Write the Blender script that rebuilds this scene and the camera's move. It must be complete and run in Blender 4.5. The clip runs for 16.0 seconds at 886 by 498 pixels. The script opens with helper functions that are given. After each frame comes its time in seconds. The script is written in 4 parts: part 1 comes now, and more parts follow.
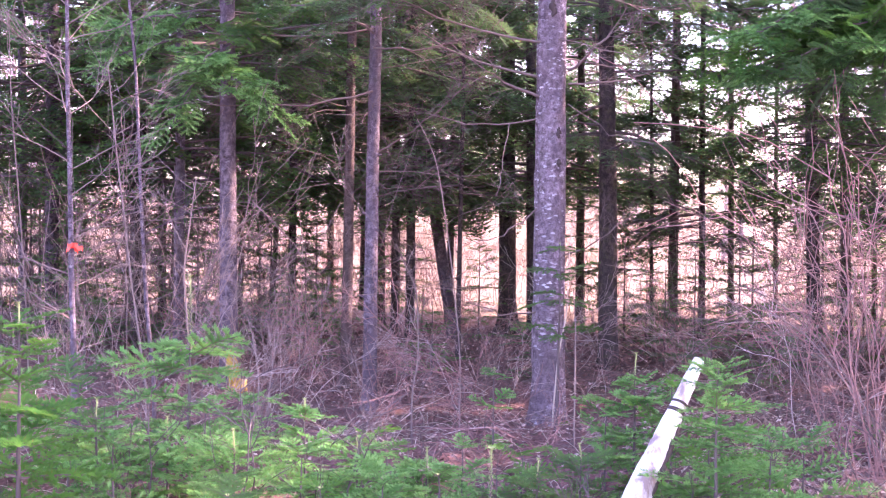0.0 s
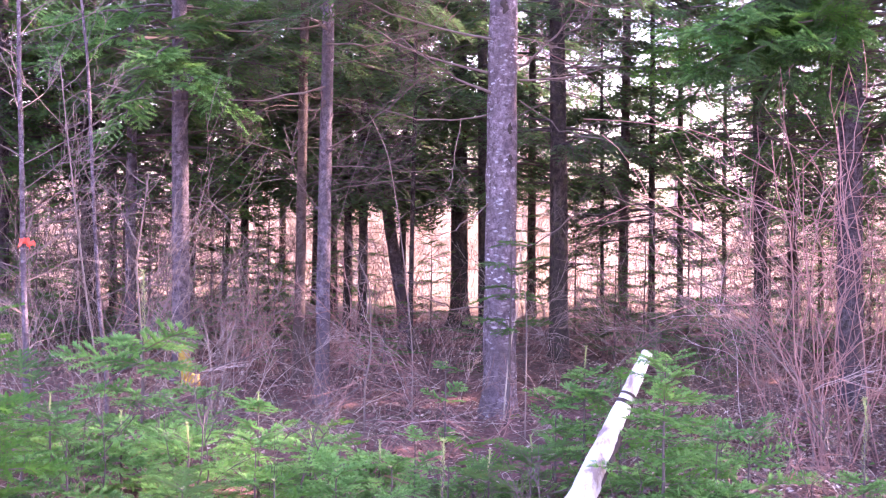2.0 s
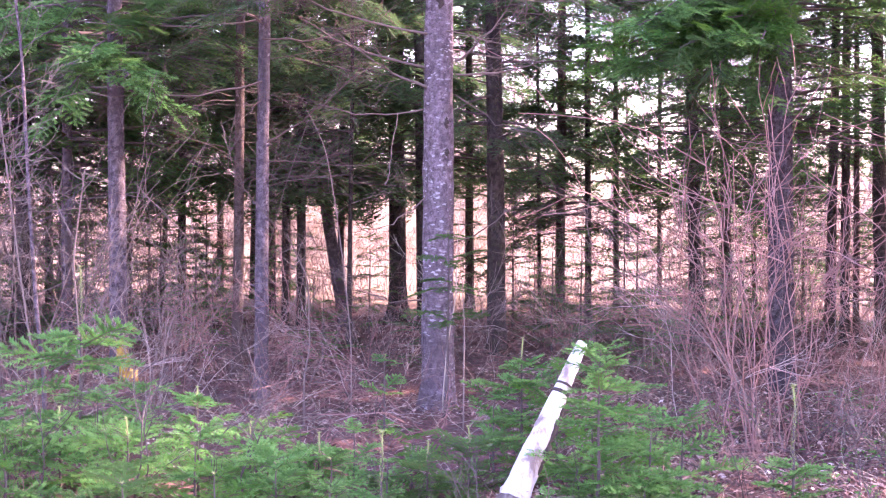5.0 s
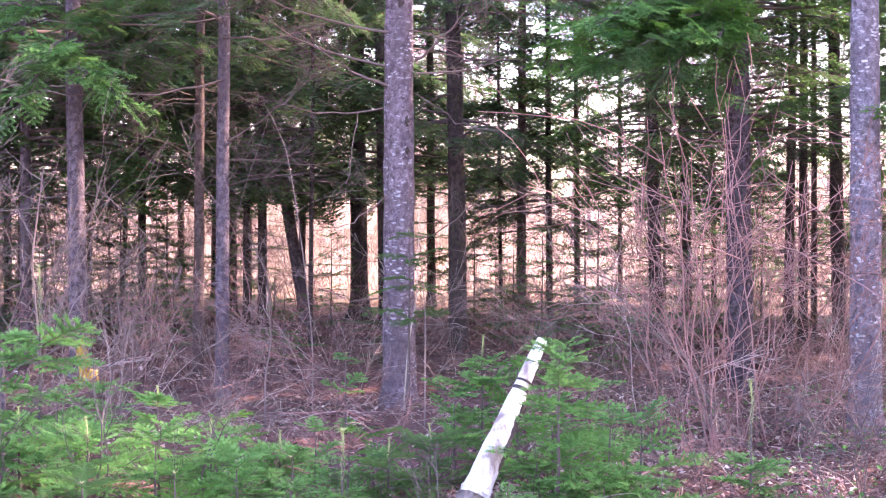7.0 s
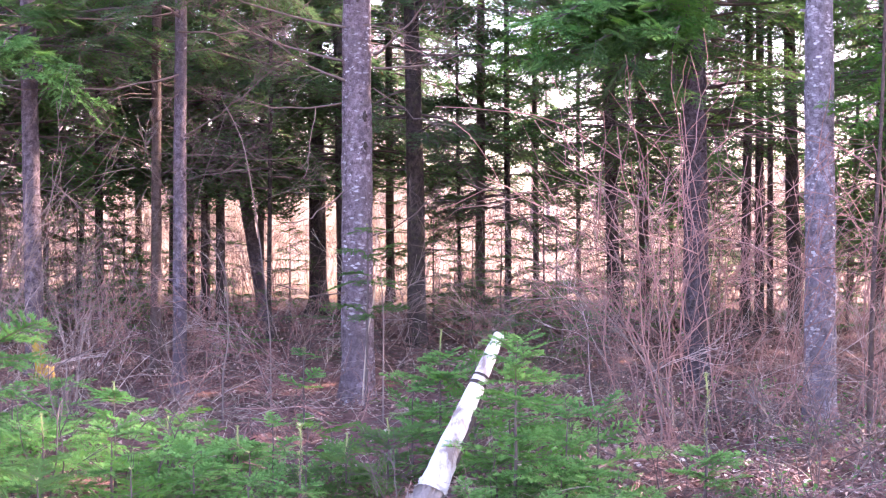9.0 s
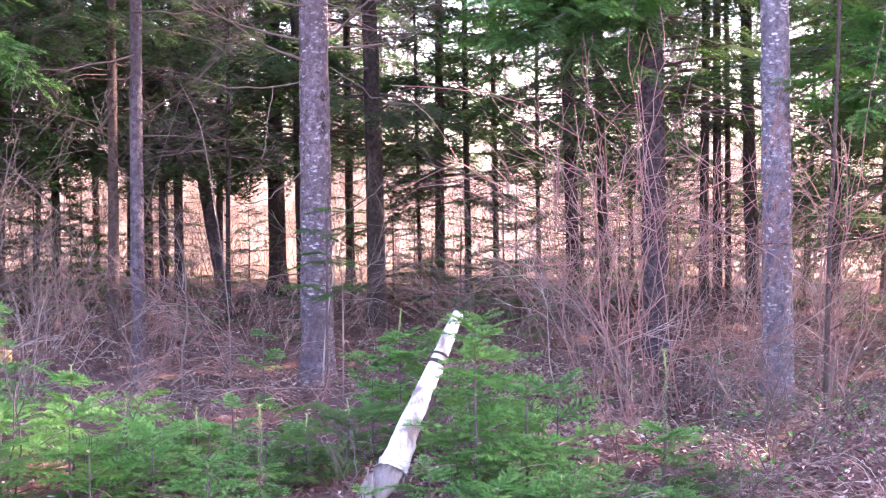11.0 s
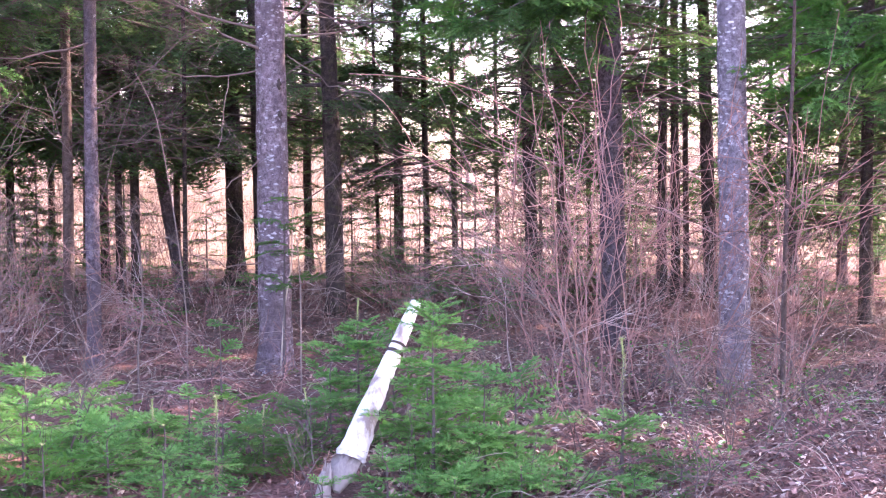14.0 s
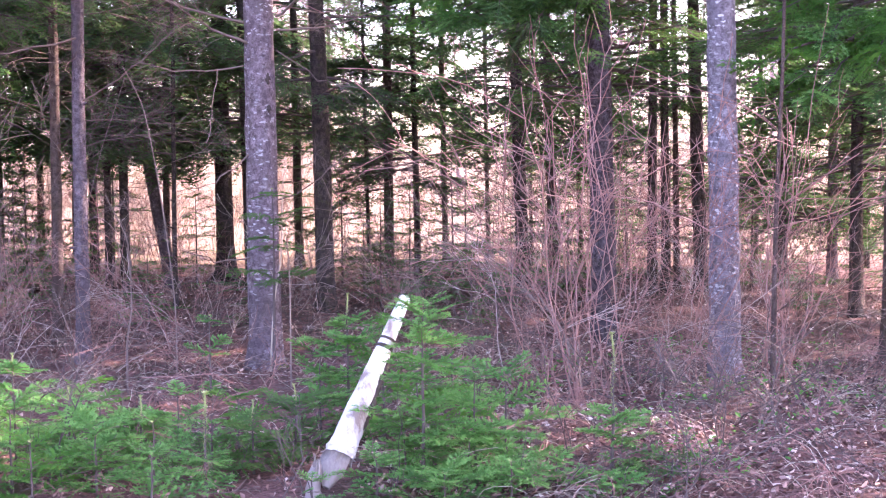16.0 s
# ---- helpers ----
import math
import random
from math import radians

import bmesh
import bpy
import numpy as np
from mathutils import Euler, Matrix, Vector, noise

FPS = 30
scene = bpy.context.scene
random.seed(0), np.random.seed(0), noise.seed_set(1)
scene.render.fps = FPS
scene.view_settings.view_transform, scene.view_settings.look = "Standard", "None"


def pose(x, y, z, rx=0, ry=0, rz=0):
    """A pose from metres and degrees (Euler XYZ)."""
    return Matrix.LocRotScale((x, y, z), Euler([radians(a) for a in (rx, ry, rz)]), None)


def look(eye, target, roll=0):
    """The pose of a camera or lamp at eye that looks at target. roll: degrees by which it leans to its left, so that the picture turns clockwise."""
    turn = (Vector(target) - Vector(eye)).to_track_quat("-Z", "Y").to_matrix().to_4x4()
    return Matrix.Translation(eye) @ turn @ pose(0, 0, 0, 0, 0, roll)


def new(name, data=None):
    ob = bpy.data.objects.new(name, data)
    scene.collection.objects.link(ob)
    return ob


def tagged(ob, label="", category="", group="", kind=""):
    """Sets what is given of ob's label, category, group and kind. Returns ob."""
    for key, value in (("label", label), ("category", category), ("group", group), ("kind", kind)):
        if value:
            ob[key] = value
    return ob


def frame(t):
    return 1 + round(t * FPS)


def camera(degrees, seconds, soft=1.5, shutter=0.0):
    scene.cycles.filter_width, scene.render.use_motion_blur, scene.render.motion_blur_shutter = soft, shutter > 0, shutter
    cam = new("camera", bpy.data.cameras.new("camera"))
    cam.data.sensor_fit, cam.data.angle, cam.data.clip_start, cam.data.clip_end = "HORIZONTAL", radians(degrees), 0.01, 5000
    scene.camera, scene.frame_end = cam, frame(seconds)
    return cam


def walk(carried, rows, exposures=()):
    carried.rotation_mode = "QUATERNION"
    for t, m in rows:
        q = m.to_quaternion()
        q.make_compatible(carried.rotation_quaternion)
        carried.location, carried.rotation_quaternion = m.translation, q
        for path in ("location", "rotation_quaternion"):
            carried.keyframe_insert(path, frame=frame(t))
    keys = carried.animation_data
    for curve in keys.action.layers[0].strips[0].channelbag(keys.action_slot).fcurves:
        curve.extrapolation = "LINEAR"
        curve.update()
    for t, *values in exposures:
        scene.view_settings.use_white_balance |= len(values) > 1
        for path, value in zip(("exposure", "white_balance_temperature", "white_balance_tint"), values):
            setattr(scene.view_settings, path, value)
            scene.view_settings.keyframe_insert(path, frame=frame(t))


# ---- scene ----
cam = camera(35.2, 16.0, soft=1.15)
ROWS = [
    (0, 0.032, 0.001, 1.537, -1.737, -0.850, 5.217),
    (0.5, 0.032, -0.022, 1.538, -1.740, -0.879, 4.819),
    (1, 0.033, -0.042, 1.539, -1.784, -0.912, 4.316),
    (1.5, 0.035, -0.061, 1.539, -1.851, -0.895, 3.762),
    (2, 0.036, -0.078, 1.540, -1.927, -0.880, 3.246),
    (2.5, 0.038, -0.094, 1.540, -2.008, -0.794, 2.761),
    (3, 0.039, -0.108, 1.540, -2.061, -0.777, 2.304),
    (3.5, 0.041, -0.121, 1.540, -2.086, -0.670, 1.891),
    (4, 0.043, -0.132, 1.540, -2.116, -0.636, 1.493),
    (6.5, 0.056, -0.171, 1.539, -2.176, -0.363, -0.424),
    (7, 0.059, -0.175, 1.539, -2.200, -0.365, -0.825),
    (7.5, 0.062, -0.178, 1.539, -2.225, -0.364, -1.232),
    (8, 0.065, -0.181, 1.538, -2.235, -0.368, -1.646),
    (8.5, 0.068, -0.182, 1.538, -2.276, -0.321, -2.059),
    (9, 0.071, -0.183, 1.537, -2.383, -0.322, -2.473),
    (11.5, 0.086, -0.174, 1.535, -3.388, 0.150, -4.468),
    (12, 0.089, -0.171, 1.535, -3.485, 0.149, -4.801),
    (12.5, 0.092, -0.167, 1.534, -3.538, 0.212, -5.100),
    (13, 0.094, -0.162, 1.534, -3.581, 0.182, -5.343),
    (13.5, 0.097, -0.157, 1.533, -3.627, 0.198, -5.566),
    (14, 0.099, -0.152, 1.533, -3.677, 0.237, -5.754),
    (14.5, 0.102, -0.147, 1.533, -3.726, 0.285, -5.909),
    (15, 0.104, -0.141, 1.533, -3.776, 0.313, -6.027),
    (15.5, 0.106, -0.135, 1.533, -3.827, 0.332, -6.095),
    (16, 0.108, -0.129, 1.532, -3.901, 0.377, -6.141),
]
EXPOSURE = [(0.0, 3.4, 6300.0, 60.0), (4.2, 3.38, 6300.0, 62.0), (6.5, 3.32, 6380.0, 48.0), (9.0, 3.3, 6420.0, 43.0), (16.0, 3.27, 6330.0, 44.0)]
walk(cam, [(t, pose(x, y, z, 90 + pitch, roll, yaw)) for t, x, y, z, pitch, roll, yaw in ROWS], EXPOSURE)

# ---- light ----
SUN_AZIMUTH, SUN_HEIGHT = 70.0, 35.0      # degrees to the right of +y, and above the horizon
world = bpy.data.worlds.new("sky")
scene.world = world
world.use_nodes = True
sky = world.node_tree.nodes.new("ShaderNodeTexSky")
sky.sky_type, sky.sun_disc = "NISHITA", False
sky.sun_elevation, sky.sun_rotation = radians(SUN_HEIGHT), radians(SUN_AZIMUTH)
sky.air_density, sky.dust_density, sky.ozone_density = 1.0, 2.0, 1.0
world.node_tree.links.new(sky.outputs[0], world.node_tree.nodes["Background"].inputs[0])
world.node_tree.nodes["Background"].inputs[1].default_value = 0.15
lamp = bpy.data.lights.new("sun", "SUN")
lamp.energy, lamp.angle, lamp.color = 2.8, radians(0.6), (1.0, 0.84, 0.64)
sun = new("sun", lamp)
sun.matrix_world = look((60 * math.sin(radians(SUN_AZIMUTH)), 60 * math.cos(radians(SUN_AZIMUTH)), 60 * math.tan(radians(SUN_HEIGHT))), (0, 0, 0))


# ---- materials ----
def shader(name, rough=0.8):
    m = bpy.data.materials.new(name)
    m.use_nodes = True
    t = m.node_tree
    b = t.nodes["Principled BSDF"]
    b.inputs["Roughness"].default_value = rough
    b.inputs["Specular IOR Level"].default_value = 0.25
    return m, t, b


def node(t, kind, **values):
    n = t.nodes.new("ShaderNode" + kind)
    for key, value in values.items():
        n.inputs[key.replace("_", " ")].default_value = value
    return n


def ramp(t, source, stops):
    n = t.nodes.new("ShaderNodeValToRGB")
    while len(n.color_ramp.elements) < len(stops):
        n.color_ramp.elements.new(0.5)
    for e, (at, c) in zip(n.color_ramp.elements, stops):
        e.position, e.color = at, (*c, 1)
    t.links.new(source, n.inputs[0])
    return n.outputs[0]


def blend(t, factor, a, b, kind="MIX"):
    n = t.nodes.new("ShaderNodeMix")
    n.data_type, n.blend_type = "RGBA", kind
    for socket, value in ((n.inputs[0], factor), (n.inputs[6], a), (n.inputs[7], b)):
        if isinstance(value, (int, float)):
            socket.default_value = value
        elif isinstance(value, tuple):
            socket.default_value = (*value, 1)
        else:
            t.links.new(value, socket)
    return n.outputs[2]


def coords(t, scale=(1, 1, 1)):
    m = node(t, "Mapping")
    m.inputs["Scale"].default_value = scale
    t.links.new(t.nodes.new("ShaderNodeTexCoord").outputs["Object"], m.inputs[0])
    return m.outputs[0]


def noised(t, where, scale, detail=4.0, rough=0.6):
    n = node(t, "TexNoise", Scale=scale, Detail=detail, Roughness=rough)
    t.links.new(where, n.inputs["Vector"])
    return n.outputs["Fac"]


def bumped(t, b, height, strength, distance=0.01):
    n = node(t, "Bump", Strength=strength, Distance=distance)
    t.links.new(height, n.inputs["Height"])
    t.links.new(n.outputs[0], b.inputs["Normal"])


def bark(name, dark, mid, pale, lichen, amount, moss=0.0):
    """Bark with mottled plates, fine cracks, pale lichen flecks and, here and there, moss."""
    m, t, b = shader(name, 0.9)
    c = coords(t, (1, 1, 0.55))
    broad, plates = noised(t, c, 5, 4, 0.55), noised(t, coords(t, (1, 1, 0.8)), 26, 5, 0.7)
    fine = noised(t, coords(t, (1, 1, 1.6)), 80, 4, 0.7)
    base = ramp(t, plates, [(0.36, dark), (0.5, mid), (0.64, pale)])
    base = blend(t, ramp(t, broad, [(0.38, (0.75, 0.75, 0.75)), (0.6, (0, 0, 0))]), base, blend(t, 0.5, dark, mid))
    base = blend(t, ramp(t, fine, [(0.36, (0.8, 0.8, 0.8)), (0.5, (0, 0, 0))]), base, dark)
    v = node(t, "TexVoronoi", Scale=26.0)
    ragged = node(t, "TexNoise", Scale=40.0, Detail=3.0)
    place = coords(t, (0.8, 0.8, 1.7))
    t.links.new(place, ragged.inputs["Vector"])
    t.links.new(blend(t, 0.05, place, ragged.outputs["Color"], "ADD"), v.inputs["Vector"])
    sized = blend(t, 1.0, v.outputs["Distance"], ramp(t, v.outputs["Color"], [(0.2, (0.0, 0.0, 0.0)), (0.9, (0.5, 0.5, 0.5))]), "ADD")
    spots = ramp(t, sized, [(0.34, (0.85, 0.85, 0.85)), (0.5, (0, 0, 0))])
    where = ramp(t, noised(t, coords(t), 3.2, 3), [(0.64 - amount, (0, 0, 0)), (0.74 - amount * 0.5, (1, 1, 1))])
    mask = blend(t, 1.0, spots, where, "MULTIPLY")
    base = blend(t, mask, base, lichen)
    if moss:
        green = ramp(t, noised(t, coords(t), 14, 4), [(0.5, (0, 0, 0)), (0.66, (moss, moss, moss))])
        base = blend(t, green, base, (0.11, 0.12, 0.035))
    t.links.new(base, b.inputs["Base Color"])
    bumped(t, b, blend(t, 0.5, fine, plates), 1.0, 0.03)
    return m


def needles(name, young, old, dry, through_light=0.55):
    m, t, b = shader(name, 0.7)
    b.inputs["Specular IOR Level"].default_value = 0.12
    info = t.nodes.new("ShaderNodeNewGeometry")
    patch = noised(t, coords(t), 2.6, 3)
    c = blend(t, ramp(t, patch, [(0.35, (0, 0, 0)), (0.68, (1, 1, 1))]), old, young)
    c = blend(t, ramp(t, info.outputs["Random Per Island"], [(0.0, (0.55, 0.55, 0.55)), (0.55, (0, 0, 0)), (1.0, (0, 0, 0))]), c, old)
    c = blend(t, ramp(t, info.outputs["Random Per Island"], [(0.965, (0, 0, 0)), (0.975, (0.8, 0.8, 0.8))]), c, dry)
    t.links.new(c, b.inputs["Base Color"])
    glow = node(t, "BsdfTranslucent")
    t.links.new(c, glow.inputs[0])
    mix = node(t, "MixShader", Fac=through_light)
    t.links.new(b.outputs[0], mix.inputs[1])
    t.links.new(glow.outputs[0], mix.inputs[2])
    t.links.new(mix.outputs[0], t.nodes["Material Output"].inputs[0])
    return m


def grained(name, a, b_, scale=40, rough=0.85):
    m, t, b = shader(name, rough)
    fine = noised(t, coords(t, (1, 1, 0.4)), scale, 4)
    wide = noised(t, coords(t), 2.0, 2)
    info = t.nodes.new("ShaderNodeNewGeometry")
    c = blend(t, fine, a, b_)
    c = blend(t, ramp(t, wide, [(0.35, (0, 0, 0)), (0.7, (0.6, 0.6, 0.6))]), c, b_)
    c = blend(t, ramp(t, info.outputs["Random Per Island"], [(0.2, (0.4, 0.4, 0.4)), (0.8, (0, 0, 0))]), c, a)
    t.links.new(c, b.inputs["Base Color"])
    bumped(t, b, fine, 0.3, 0.004)
    return m


BARK_MAIN = bark("fir_bark_flecked", (0.09, 0.064, 0.071), (0.24, 0.18, 0.197), (0.41, 0.325, 0.35), (0.72, 0.68, 0.69), 0.24, 0.12)
BARK_GREY = bark("fir_bark_grey", (0.065, 0.049, 0.056), (0.18, 0.138, 0.156), (0.31, 0.25, 0.275), (0.55, 0.52, 0.53), 0.1, 0.12)
BARK_LICHEN = bark("bark_lichen", (0.1, 0.08, 0.092), (0.25, 0.215, 0.245), (0.45, 0.41, 0.445), (0.78, 0.77, 0.78), 0.26, 0.12)
# grey fir bark at about two thirds brightness: shade put into the colour
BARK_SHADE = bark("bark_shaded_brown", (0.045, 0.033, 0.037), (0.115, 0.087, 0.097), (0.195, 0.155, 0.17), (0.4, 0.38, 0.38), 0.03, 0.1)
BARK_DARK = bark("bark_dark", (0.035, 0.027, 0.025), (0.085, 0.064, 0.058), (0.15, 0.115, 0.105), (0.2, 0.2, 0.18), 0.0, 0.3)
BARK_BROWN = bark("bark_brown", (0.06, 0.04, 0.035), (0.13, 0.09, 0.08), (0.2, 0.14, 0.12), (0.3, 0.27, 0.25), 0.0, 0.15)
NEEDLE_DARK = needles("needles_dark", (0.13, 0.23, 0.085), (0.08, 0.155, 0.07), (0.12, 0.07, 0.03))
NEEDLE_MID = needles("needles_mid", (0.14, 0.29, 0.075), (0.075, 0.175, 0.06), (0.16, 0.10, 0.04))
NEEDLE_YOUNG = needles("needles_young", (0.175, 0.4, 0.095), (0.07, 0.2, 0.06), (0.2, 0.15, 0.05))
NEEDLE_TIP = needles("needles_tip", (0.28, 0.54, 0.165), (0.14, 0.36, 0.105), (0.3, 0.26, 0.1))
NEEDLE_BRIGHT = needles("needles_bright", (0.17, 0.39, 0.065), (0.065, 0.21, 0.045), (0.25, 0.2, 0.06))
TWIG_GREY = grained("twig_grey", (0.12, 0.082, 0.07), (0.31, 0.235, 0.205))
TWIG_DEAD = grained("twig_dead", (0.09, 0.06, 0.05), (0.24, 0.18, 0.155))
TWIG_RED = grained("twig_red", (0.15, 0.068, 0.06), (0.47, 0.27, 0.235))
TWIG_TAN = grained("twig_tan", (0.38, 0.28, 0.22), (0.62, 0.5, 0.42))
TWIG_LIGHT = grained("twig_light", (0.26, 0.185, 0.16), (0.6, 0.49, 0.44))
TWIG_PINK = grained("twig_pink", (0.24, 0.17, 0.165), (0.42, 0.33, 0.32))
TWIG_DARK = grained("twig_dark", (0.065, 0.048, 0.045), (0.16, 0.125, 0.115))
TWIG_PALE = grained("twig_pale", (0.32, 0.26, 0.2), (0.58, 0.5, 0.41))
LEADER = grained("leader_green", (0.28, 0.34, 0.12), (0.42, 0.45, 0.2))
MOSS = grained("moss_green", (0.05, 0.06, 0.015), (0.16, 0.17, 0.05), 120)
# moss with the sun patch at the trunk foot put into its colour
MOSS_SUN_TINTED = grained("moss_sun_tinted", (0.22, 0.14, 0.02), (0.6, 0.42, 0.07), 90)
RIBBON = grained("ribbon_red", (0.75, 0.06, 0.035), (0.85, 0.1, 0.05), 15, 0.5)


def litter_shader():
    m, t, b = shader("dead_leaf", 0.5)
    info = t.nodes.new("ShaderNodeNewGeometry")
    # brown to pale leaves; the palest tones also paint in sun flecks
    c = ramp(t, info.outputs["Random Per Island"], [(0.0, (0.054, 0.026, 0.025)), (0.35, (0.15, 0.072, 0.062)), (0.6, (0.27, 0.14, 0.12)), (0.78, (0.46, 0.28, 0.23)), (0.92, (0.62, 0.44, 0.36)), (1.0, (0.78, 0.65, 0.57))])
    t.links.new(blend(t, noised(t, coords(t), 60, 3), blend(t, 0.4, c, (0.12, 0.08, 0.06)), c), b.inputs["Base Color"])
    return m


LITTER = litter_shader()


def ground_shader():
    m, t, b = shader("forest_floor", 0.95)
    c = coords(t)
    mould = ramp(t, noised(t, c, 6, 6, 0.7), [(0.3, (0.038, 0.019, 0.018)), (0.5, (0.116, 0.056, 0.051)), (0.7, (0.22, 0.112, 0.098))])
    mould = blend(t, ramp(t, noised(t, c, 45, 4, 0.7), [(0.4, (0, 0, 0)), (0.65, (0.7, 0.7, 0.7))]), mould, (0.3, 0.16, 0.137))
    mould = blend(t, ramp(t, noised(t, c, 1.3, 3), [(0.56, (0, 0, 0)), (0.7, (0.6, 0.6, 0.6))]), mould, (0.06, 0.075, 0.03))
    straw = ramp(t, noised(t, c, 9, 5, 0.7), [(0.3, (0.25, 0.165, 0.11)), (0.7, (0.46, 0.34, 0.235))])
    axis = t.nodes.new("ShaderNodeSeparateXYZ")
    t.links.new(c, axis.inputs[0])
    far = node(t, "MapRange")
    far.inputs[1].default_value, far.inputs[2].default_value = 17.5, 21.5
    t.links.new(axis.outputs[1], far.inputs[0])
    t.links.new(blend(t, far.outputs[0], mould, straw), b.inputs["Base Color"])
    bumped(t, b, noised(t, c, 22, 6, 0.7), 0.9, 0.05)
    return m


def birch_shader():
    m, t, b = shader("pale_bark", 0.6)
    c = coords(t, (1, 1, 1))
    stains = ramp(t, noised(t, coords(t, (1, 1, 0.35)), 9, 5, 0.65), [(0.34, (0.27, 0.2, 0.17)), (0.44, (0.6, 0.53, 0.5)), (0.55, (0.74, 0.69, 0.67)), (0.7, (0.84, 0.81, 0.8))])
    fleck = ramp(t, noised(t, coords(t, (14, 14, 90)), 1.0, 3), [(0.66, (0, 0, 0)), (0.72, (0.8, 0.8, 0.8))])
    t.links.new(blend(t, fleck, stains, (0.3, 0.24, 0.21)), b.inputs["Base Color"])
    bumped(t, b, noised(t, coords(t, (1, 1, 0.3)), 60, 5), 0.4, 0.006)
    return m


GROUND, BIRCH = ground_shader(), birch_shader()
WOOD_GREY = grained("weathered_wood", (0.13, 0.095, 0.08), (0.5, 0.42, 0.38), 90)
# dark wood and bark, also the painted shadow bands of the log
WOOD_DARK = grained("rotten_wood_and_shadow", (0.035, 0.025, 0.022), (0.1, 0.075, 0.065), 40)


# ---- geometry ----
class Geo:
    """Collects triangles and quads of several materials for one mesh."""

    def __init__(self):
        self.v, self.f, self.m, self.n = [], [], [], 0

    def add(self, v, f, m=0):
        f = np.asarray(f, np.int64)
        if f.shape[1] == 4:
            f = np.concatenate([f[:, :3], f[:, [0, 2, 3]]])
        self.v.append(np.asarray(v, np.float32))
        self.f.append(f + self.n)
        self.m.append(np.broadcast_to(np.asarray(m, np.int32), (len(f),)))
        self.n += len(v)

    def tube(self, points, radii, sides=5, m=0, cap=True, rough=0.0, rng=None):
        p = np.asarray(points, float)
        r = np.broadcast_to(np.asarray(radii, float), (len(p),))
        d = np.gradient(p, axis=0)
        d /= np.linalg.norm(d, axis=1, keepdims=True) + 1e-9
        ref = np.where(np.abs(d[:, :1]) < 0.8, [[1.0, 0, 0]], [[0, 1.0, 0]])
        a = np.cross(d, ref)
        a /= np.linalg.norm(a, axis=1, keepdims=True)
        b = np.cross(d, a)
        ang = np.arange(sides) * 2 * np.pi / sides
        ring = np.cos(ang)[None, :, None] * a[:, None] + np.sin(ang)[None, :, None] * b[:, None]
        k = r[:, None, None]
        if rough:
            k = k * (1 + rough * rng.standard_normal((len(p), sides, 1)))
        v = (p[:, None] + ring * k).reshape(-1, 3)
        i, j = np.meshgrid(np.arange(len(p) - 1), np.arange(sides), indexing="ij")
        q = np.stack([i * sides + j, i * sides + (j + 1) % sides, (i + 1) * sides + (j + 1) % sides, (i + 1) * sides + j], -1).reshape(-1, 4)
        self.add(v, q, m)
        if cap:
            top = (len(p) - 1) * sides
            self.add(v[top:top + sides], [[0, k2, k2 + 1] for k2 in range(1, sides - 1)], m)

    def many(self, template, matrices, scale=1.0):
        """The template (v, f, m) at each 4 x 4 matrix."""
        v, f, m = template
        matrices = np.asarray(matrices)
        if not len(matrices):
            return
        w = np.einsum("kij,nj->kni", matrices[:, :3, :3], v) + matrices[:, None, :3, 3]
        g = f[None] + (np.arange(len(matrices)) * len(v))[:, None, None]
        self.add(w.reshape(-1, 3), g.reshape(-1, 3), np.tile(m, len(matrices)))

    def arrays(self):
        return np.concatenate(self.v), np.concatenate(self.f), np.concatenate(self.m)

    def mesh(self, name, materials, smooth=True):
        v, f, m = self.arrays()
        me = bpy.data.meshes.new(name)
        me.vertices.add(len(v))
        me.vertices.foreach_set("co", v.ravel())
        me.loops.add(f.size)
        me.loops.foreach_set("vertex_index", f.ravel().astype(np.int32))
        me.polygons.add(len(f))
        me.polygons.foreach_set("loop_start", np.arange(0, f.size, 3, dtype=np.int32))
        me.polygons.foreach_set("material_index", m.astype(np.int32))
        me.polygons.foreach_set("use_smooth", np.full(len(f), smooth))
        for k in materials:
            me.materials.append(k)
        me.update()
        return me


def part(name, geo, materials, parent=None, label="", smooth=True):
    """Links the collected triangles as one mesh object under a thing or part."""
    ob = new(name, geo.mesh(name, materials if isinstance(materials, (list, tuple)) else [materials], smooth))
    if parent:
        ob.parent = parent
    if label:
        ob["label"] = label
    return ob


def thing(name, x, y, z, label, category, group="", kind=""):
    ob = new(name)
    ob.location = (x, y, z)
    ob.empty_display_size = 0.2
    return tagged(ob, label, category, group, kind)


def floor_z(x, y):
    """The height of the forest floor: gentle hummocks."""
    x, y = np.asarray(x, float), np.asarray(y, float)
    near = np.exp(-((x / 14) ** 2 + ((y - 9) / 16) ** 2))
    return near * (0.035 * np.sin(1.3 * x + 0.6 * y) + 0.03 * np.sin(2.1 * y - 0.9 * x + 1.0) + 0.02 * np.sin(3.7 * x + 2.9 * y)) - 0.02


def unit(v):
    v = np.asarray(v, float)
    return v / (np.linalg.norm(v) + 1e-9)


def frames(at, along, up, scale):
    """4 x 4 matrices that lay a template, which grows along x with its face up z, at places along directions."""
    at, along, up = (np.atleast_2d(np.asarray(k, float)) for k in (at, along, up))
    x = along / np.linalg.norm(along, axis=1, keepdims=True)
    y = np.cross(up, x)
    y /= np.linalg.norm(y, axis=1, keepdims=True) + 1e-9
    z = np.cross(x, y)
    s = np.broadcast_to(np.asarray(scale, float), (len(at),))[:, None]
    m = np.zeros((len(at), 4, 4))
    m[:, :3, 0], m[:, :3, 1], m[:, :3, 2], m[:, :3, 3] = x * s, y * s, z * s, at
    return m


